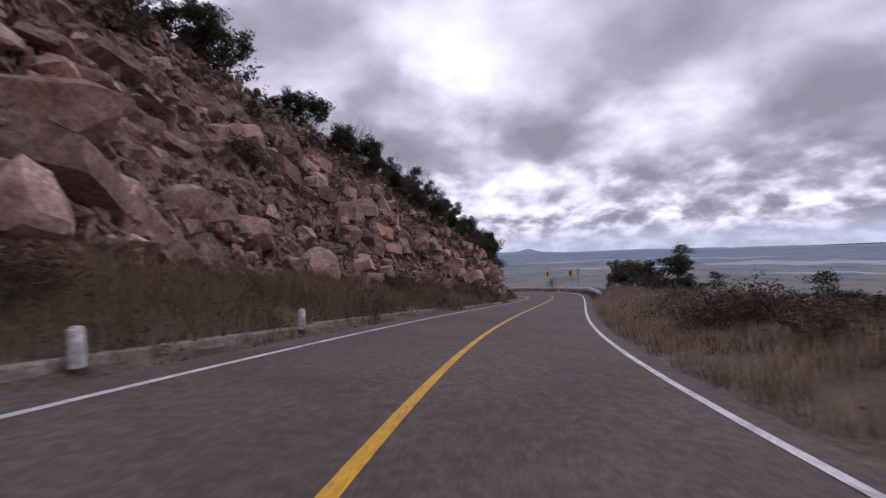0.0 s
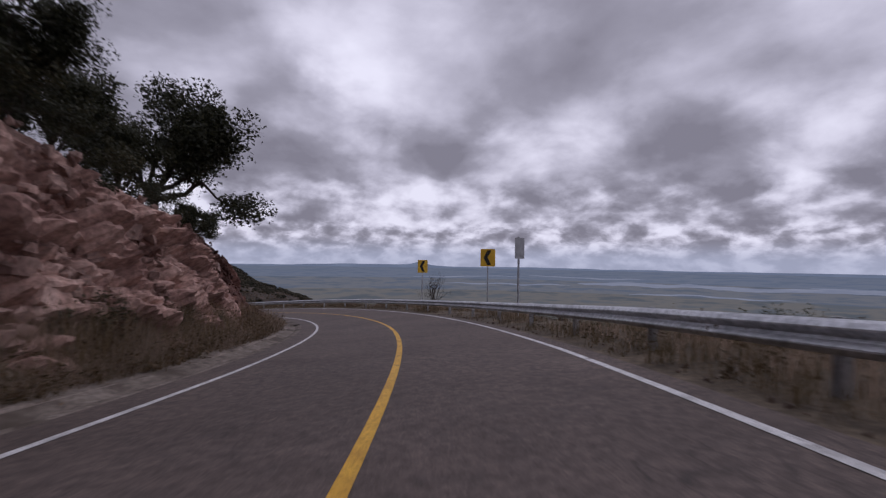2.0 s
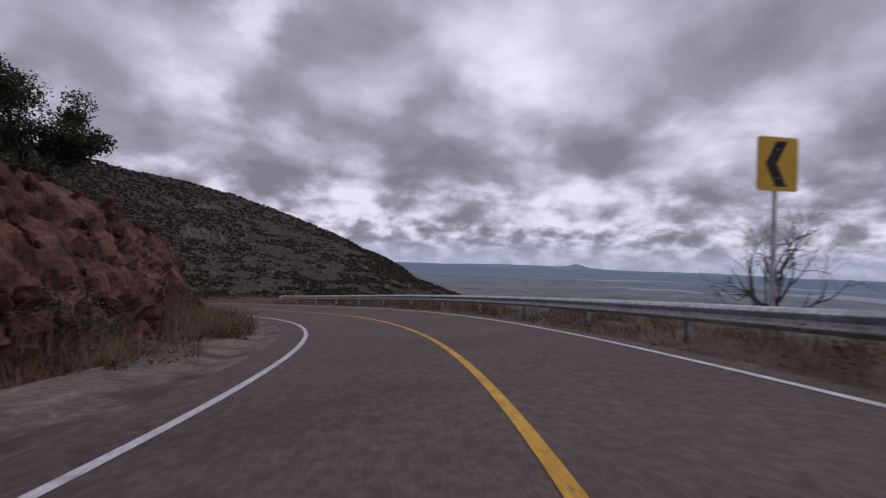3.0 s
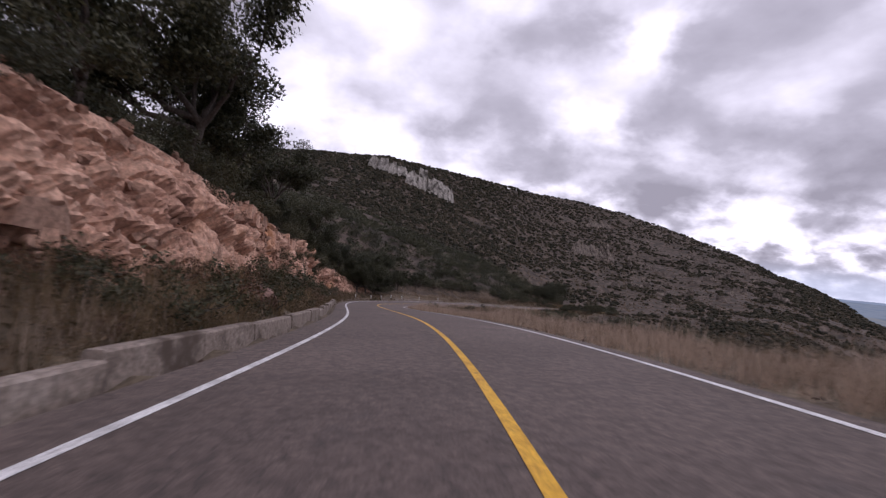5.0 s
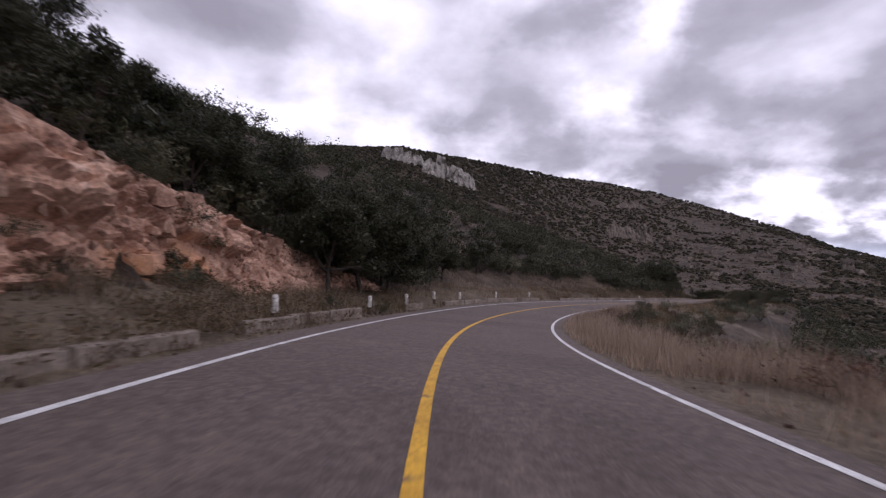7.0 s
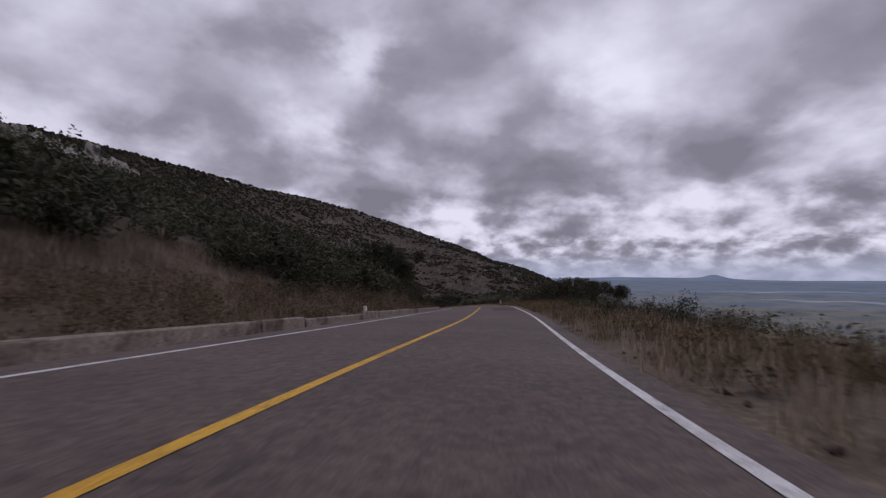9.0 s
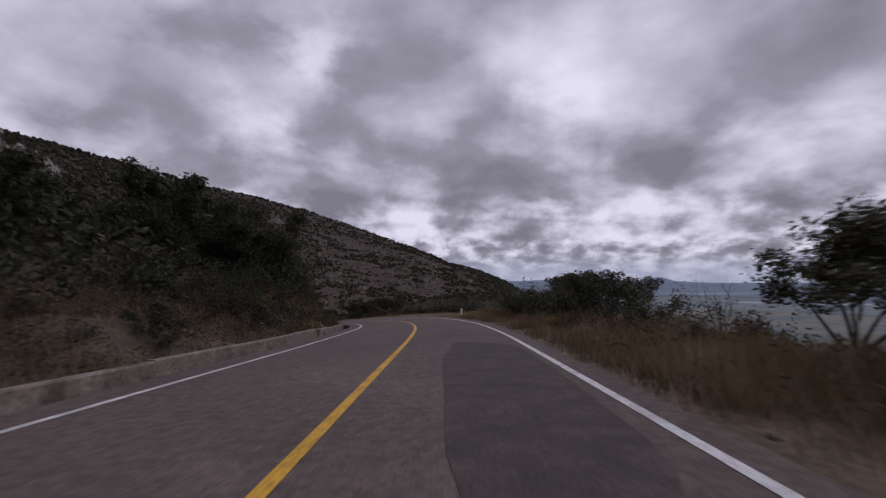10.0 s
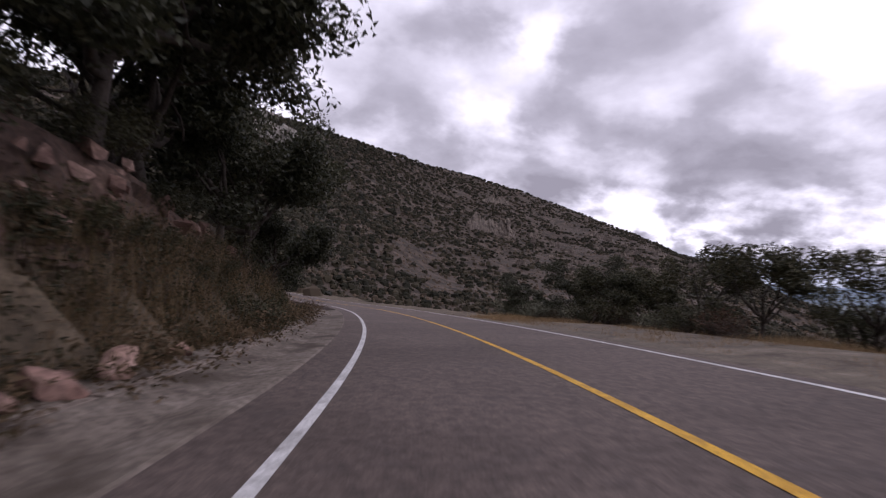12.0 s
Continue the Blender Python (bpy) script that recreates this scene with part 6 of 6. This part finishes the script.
def build_outcrops():
    """Cliffs and ledges on the far slope."""
    rng = np.random.default_rng(3)
    rock_wall(48.6, 55.2, (6.9, 9.0), (9.9, 12.3), PALE_ROCK, "pale vertical cliff below the crest", 9.0)
    rock_wall(54.8, 60.2, (9.6, 10.4), (11.9, 12.1), PALE_ROCK, "pale vertical cliff below the crest", 8.0)
    rock_wall(28.5, 33.6, (1.2, 1.9), (3.3, 3.8), DULL_ROCK, "ochre rock outcrop on the far slope", 6.0)
    rock_wall(29.5, 32.5, (5.0, 5.1), (5.8, 5.9), DULL_ROCK, "pale rock outcrop on the far slope", 5.0)
    # short grey ledges, one above the other
    for _ in range(46):
        az, el = rng.uniform(9, 27), rng.uniform(-2.4, 2.2)
        if el > np.interp(az, [9, 16, 27], [-0.8, 1.6, 3.0]):
            continue
        w, h = rng.uniform(0.4, 1.6), rng.uniform(0.35, 0.75)
        rock_wall(az, az + w, (el, el + 0.15 * w), (el + h, el + h + 0.1 * w), DULL_ROCK, "grey rock ledge on the far slope", 5.0)


def build_cactus(s, d, sc, seed):
    rng = np.random.default_rng(seed)
    x, y, _ = at_road(s, d)
    root = new("prickly_pear")
    root.matrix_basis = pose(x, y, stand(x, y, -0.05), 0, 0, seed * 50)
    stack = [(np.array([0, 0, 0.18 * sc]), 0.0, 0)]
    while stack:
        c, lean, lvl = stack.pop()
        bm = bmesh.new()
        bmesh.ops.create_icosphere(bm, subdivisions=2, radius=1)
        yaw = rng.uniform(-50, 50)
        m = Matrix.Translation(c) @ pose(0, 0, 0, 0, lean, 0) @ pose(0, 0, 0, 0, 0, yaw) @ Matrix.Diagonal((0.15 * sc, 0.03 * sc, 0.21 * sc, 1))
        bmesh.ops.transform(bm, matrix=m, verts=bm.verts)
        for f in bm.faces:
            f.smooth = True
        part("pad", bm, CACTUS, root)
        if lvl < 4:
            for _ in range(rng.integers(1, 3) if lvl else 2):
                ln = lean + rng.uniform(-48, 48)
                ln = max(-70, min(70, ln))
                up = np.array([math.sin(radians(ln)), rng.uniform(-0.4, 0.4), math.cos(radians(ln))]) * 0.36 * sc
                stack.append((c + up, ln, lvl + 1))
    tagged(root, "grey-green prickly pear cactus on the bank", "cactus", "prickly pears")


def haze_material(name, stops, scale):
    """A glowing far view: pale land tones in streaks, haze painted into the colour."""
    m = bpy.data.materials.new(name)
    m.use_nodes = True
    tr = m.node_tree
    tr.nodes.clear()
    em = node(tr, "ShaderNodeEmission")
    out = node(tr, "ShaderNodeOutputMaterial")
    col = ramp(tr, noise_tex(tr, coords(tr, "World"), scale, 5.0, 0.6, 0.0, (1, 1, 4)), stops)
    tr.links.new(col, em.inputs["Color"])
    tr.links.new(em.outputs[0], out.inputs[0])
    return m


def build_backdrop():
    # haze is painted in: each ring further out glows bluer and paler
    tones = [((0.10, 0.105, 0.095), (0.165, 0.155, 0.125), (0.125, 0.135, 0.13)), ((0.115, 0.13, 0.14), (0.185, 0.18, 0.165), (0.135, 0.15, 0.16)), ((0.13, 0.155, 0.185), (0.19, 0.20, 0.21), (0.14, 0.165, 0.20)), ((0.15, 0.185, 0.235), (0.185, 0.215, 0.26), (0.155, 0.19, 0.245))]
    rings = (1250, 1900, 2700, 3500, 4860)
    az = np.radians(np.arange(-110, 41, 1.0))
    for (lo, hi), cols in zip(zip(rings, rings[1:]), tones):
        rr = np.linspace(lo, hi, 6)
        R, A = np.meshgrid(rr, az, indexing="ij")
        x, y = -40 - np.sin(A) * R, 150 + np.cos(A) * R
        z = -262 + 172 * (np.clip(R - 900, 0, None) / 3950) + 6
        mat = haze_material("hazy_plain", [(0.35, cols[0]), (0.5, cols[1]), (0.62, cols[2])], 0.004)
        mesh_object("backdrop_plain", np.stack([x, y, z], -1).reshape(-1, 3), grid_faces(len(rr), len(az)), mat, label="wide glowing plain of fields and scrub far below, haze painted into its colour", category="plain", kind="structure")
    # mountains on the horizon: bearing, width, height over the plain
    base_z = -262 + 172 * (4760 - 900) / 3950
    aa = np.arange(-110, 40, 0.4)
    prof = 14 + 9 * np.abs(fbm(aa / 9, aa * 0 + 2, 5, 4)) + 30 * np.exp(-((aa + 11) / 1.0) ** 2) + 16 * np.exp(-((aa + 10) / 4) ** 2) + 14 * np.exp(-((aa + 3) / 5) ** 2) + 22 * np.clip((-aa - 42) / 30, 0, 1)
    rows = []
    for k, rad in ((0.0, 4740), (1.0, 4780), (0.0, 4850)):
        rows.append(np.stack([-40 - np.sin(np.radians(aa)) * rad, 150 + np.cos(np.radians(aa)) * rad, base_z + k * prof + 2], 1))
    # the mountains glow; the blue of distant haze is put into their colour
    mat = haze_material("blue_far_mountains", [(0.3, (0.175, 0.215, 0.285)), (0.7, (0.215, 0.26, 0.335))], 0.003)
    mesh_object("backdrop_mountains", np.concatenate(rows), grid_faces(3, len(aa)), mat, label="low glowing mountains along the horizon, painted in haze blue", category="mountains", kind="structure")
    # strips of lake water, their daylight paleness put in as a glowing colour
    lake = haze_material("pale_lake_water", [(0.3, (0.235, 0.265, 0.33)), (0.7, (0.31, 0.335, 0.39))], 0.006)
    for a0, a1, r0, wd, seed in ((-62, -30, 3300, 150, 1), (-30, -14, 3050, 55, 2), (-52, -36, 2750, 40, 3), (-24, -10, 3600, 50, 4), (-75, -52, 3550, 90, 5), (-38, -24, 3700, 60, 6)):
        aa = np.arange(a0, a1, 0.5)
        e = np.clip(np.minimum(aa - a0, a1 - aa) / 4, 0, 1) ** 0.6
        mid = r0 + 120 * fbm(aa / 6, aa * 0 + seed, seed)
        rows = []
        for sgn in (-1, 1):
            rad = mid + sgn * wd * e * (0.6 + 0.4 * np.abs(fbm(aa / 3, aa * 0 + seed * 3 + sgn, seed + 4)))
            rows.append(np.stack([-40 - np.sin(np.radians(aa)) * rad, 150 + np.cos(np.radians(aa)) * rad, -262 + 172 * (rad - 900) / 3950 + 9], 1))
        mesh_object("lake", np.concatenate(rows), grid_faces(2, len(aa)), lake, label="pale strip of lake water on the plain, its light painted as glow", category="water", kind="structure")


build_ground()
build_road()
build_patches()
build_kerbs()
build_backdrop()
build_rocks()
build_guardrail()
build_chevron(87.0, -5.7, 3.4, math.degrees(heading(72)) - 90 - 4)
build_chevron(96.5, -5.32, 3.5, math.degrees(heading(80)) - 90 + 17)
build_side_sign(83.0, -5.75, 3.5, 25.0)
for q, dd, ln in ((10.2, 4.62, 0), (16.4, 4.75, 3), (199, 5.55, -2), (218.5, 5.5, 0), (226.5, 5.4, 2), (231.5, 5.4, 0), (236.5, 5.6, -3), (240.5, 5.3, 0), (248, 5.3, 2), (256, 5.3, 0), (290, 4.75, 0), (335.5, -4.8, 3)):
    build_post(q, dd, ln, 0.2 if 190 < q < 260 else 0.0)
for q, dd, sc, sd in ((350.5, 8.3, 0.85, 1), (352.5, 9.4, 0.6, 2), (222, 15, 1.2, 4), (227, 17, 1.2, 5), (240, 19, 1.2, 6), (253, 13, 1.0, 7)):
    build_cactus(q, dd, sc, sd)
build_outcrops()
build_far_scrub()
build_plants()
build_grass()
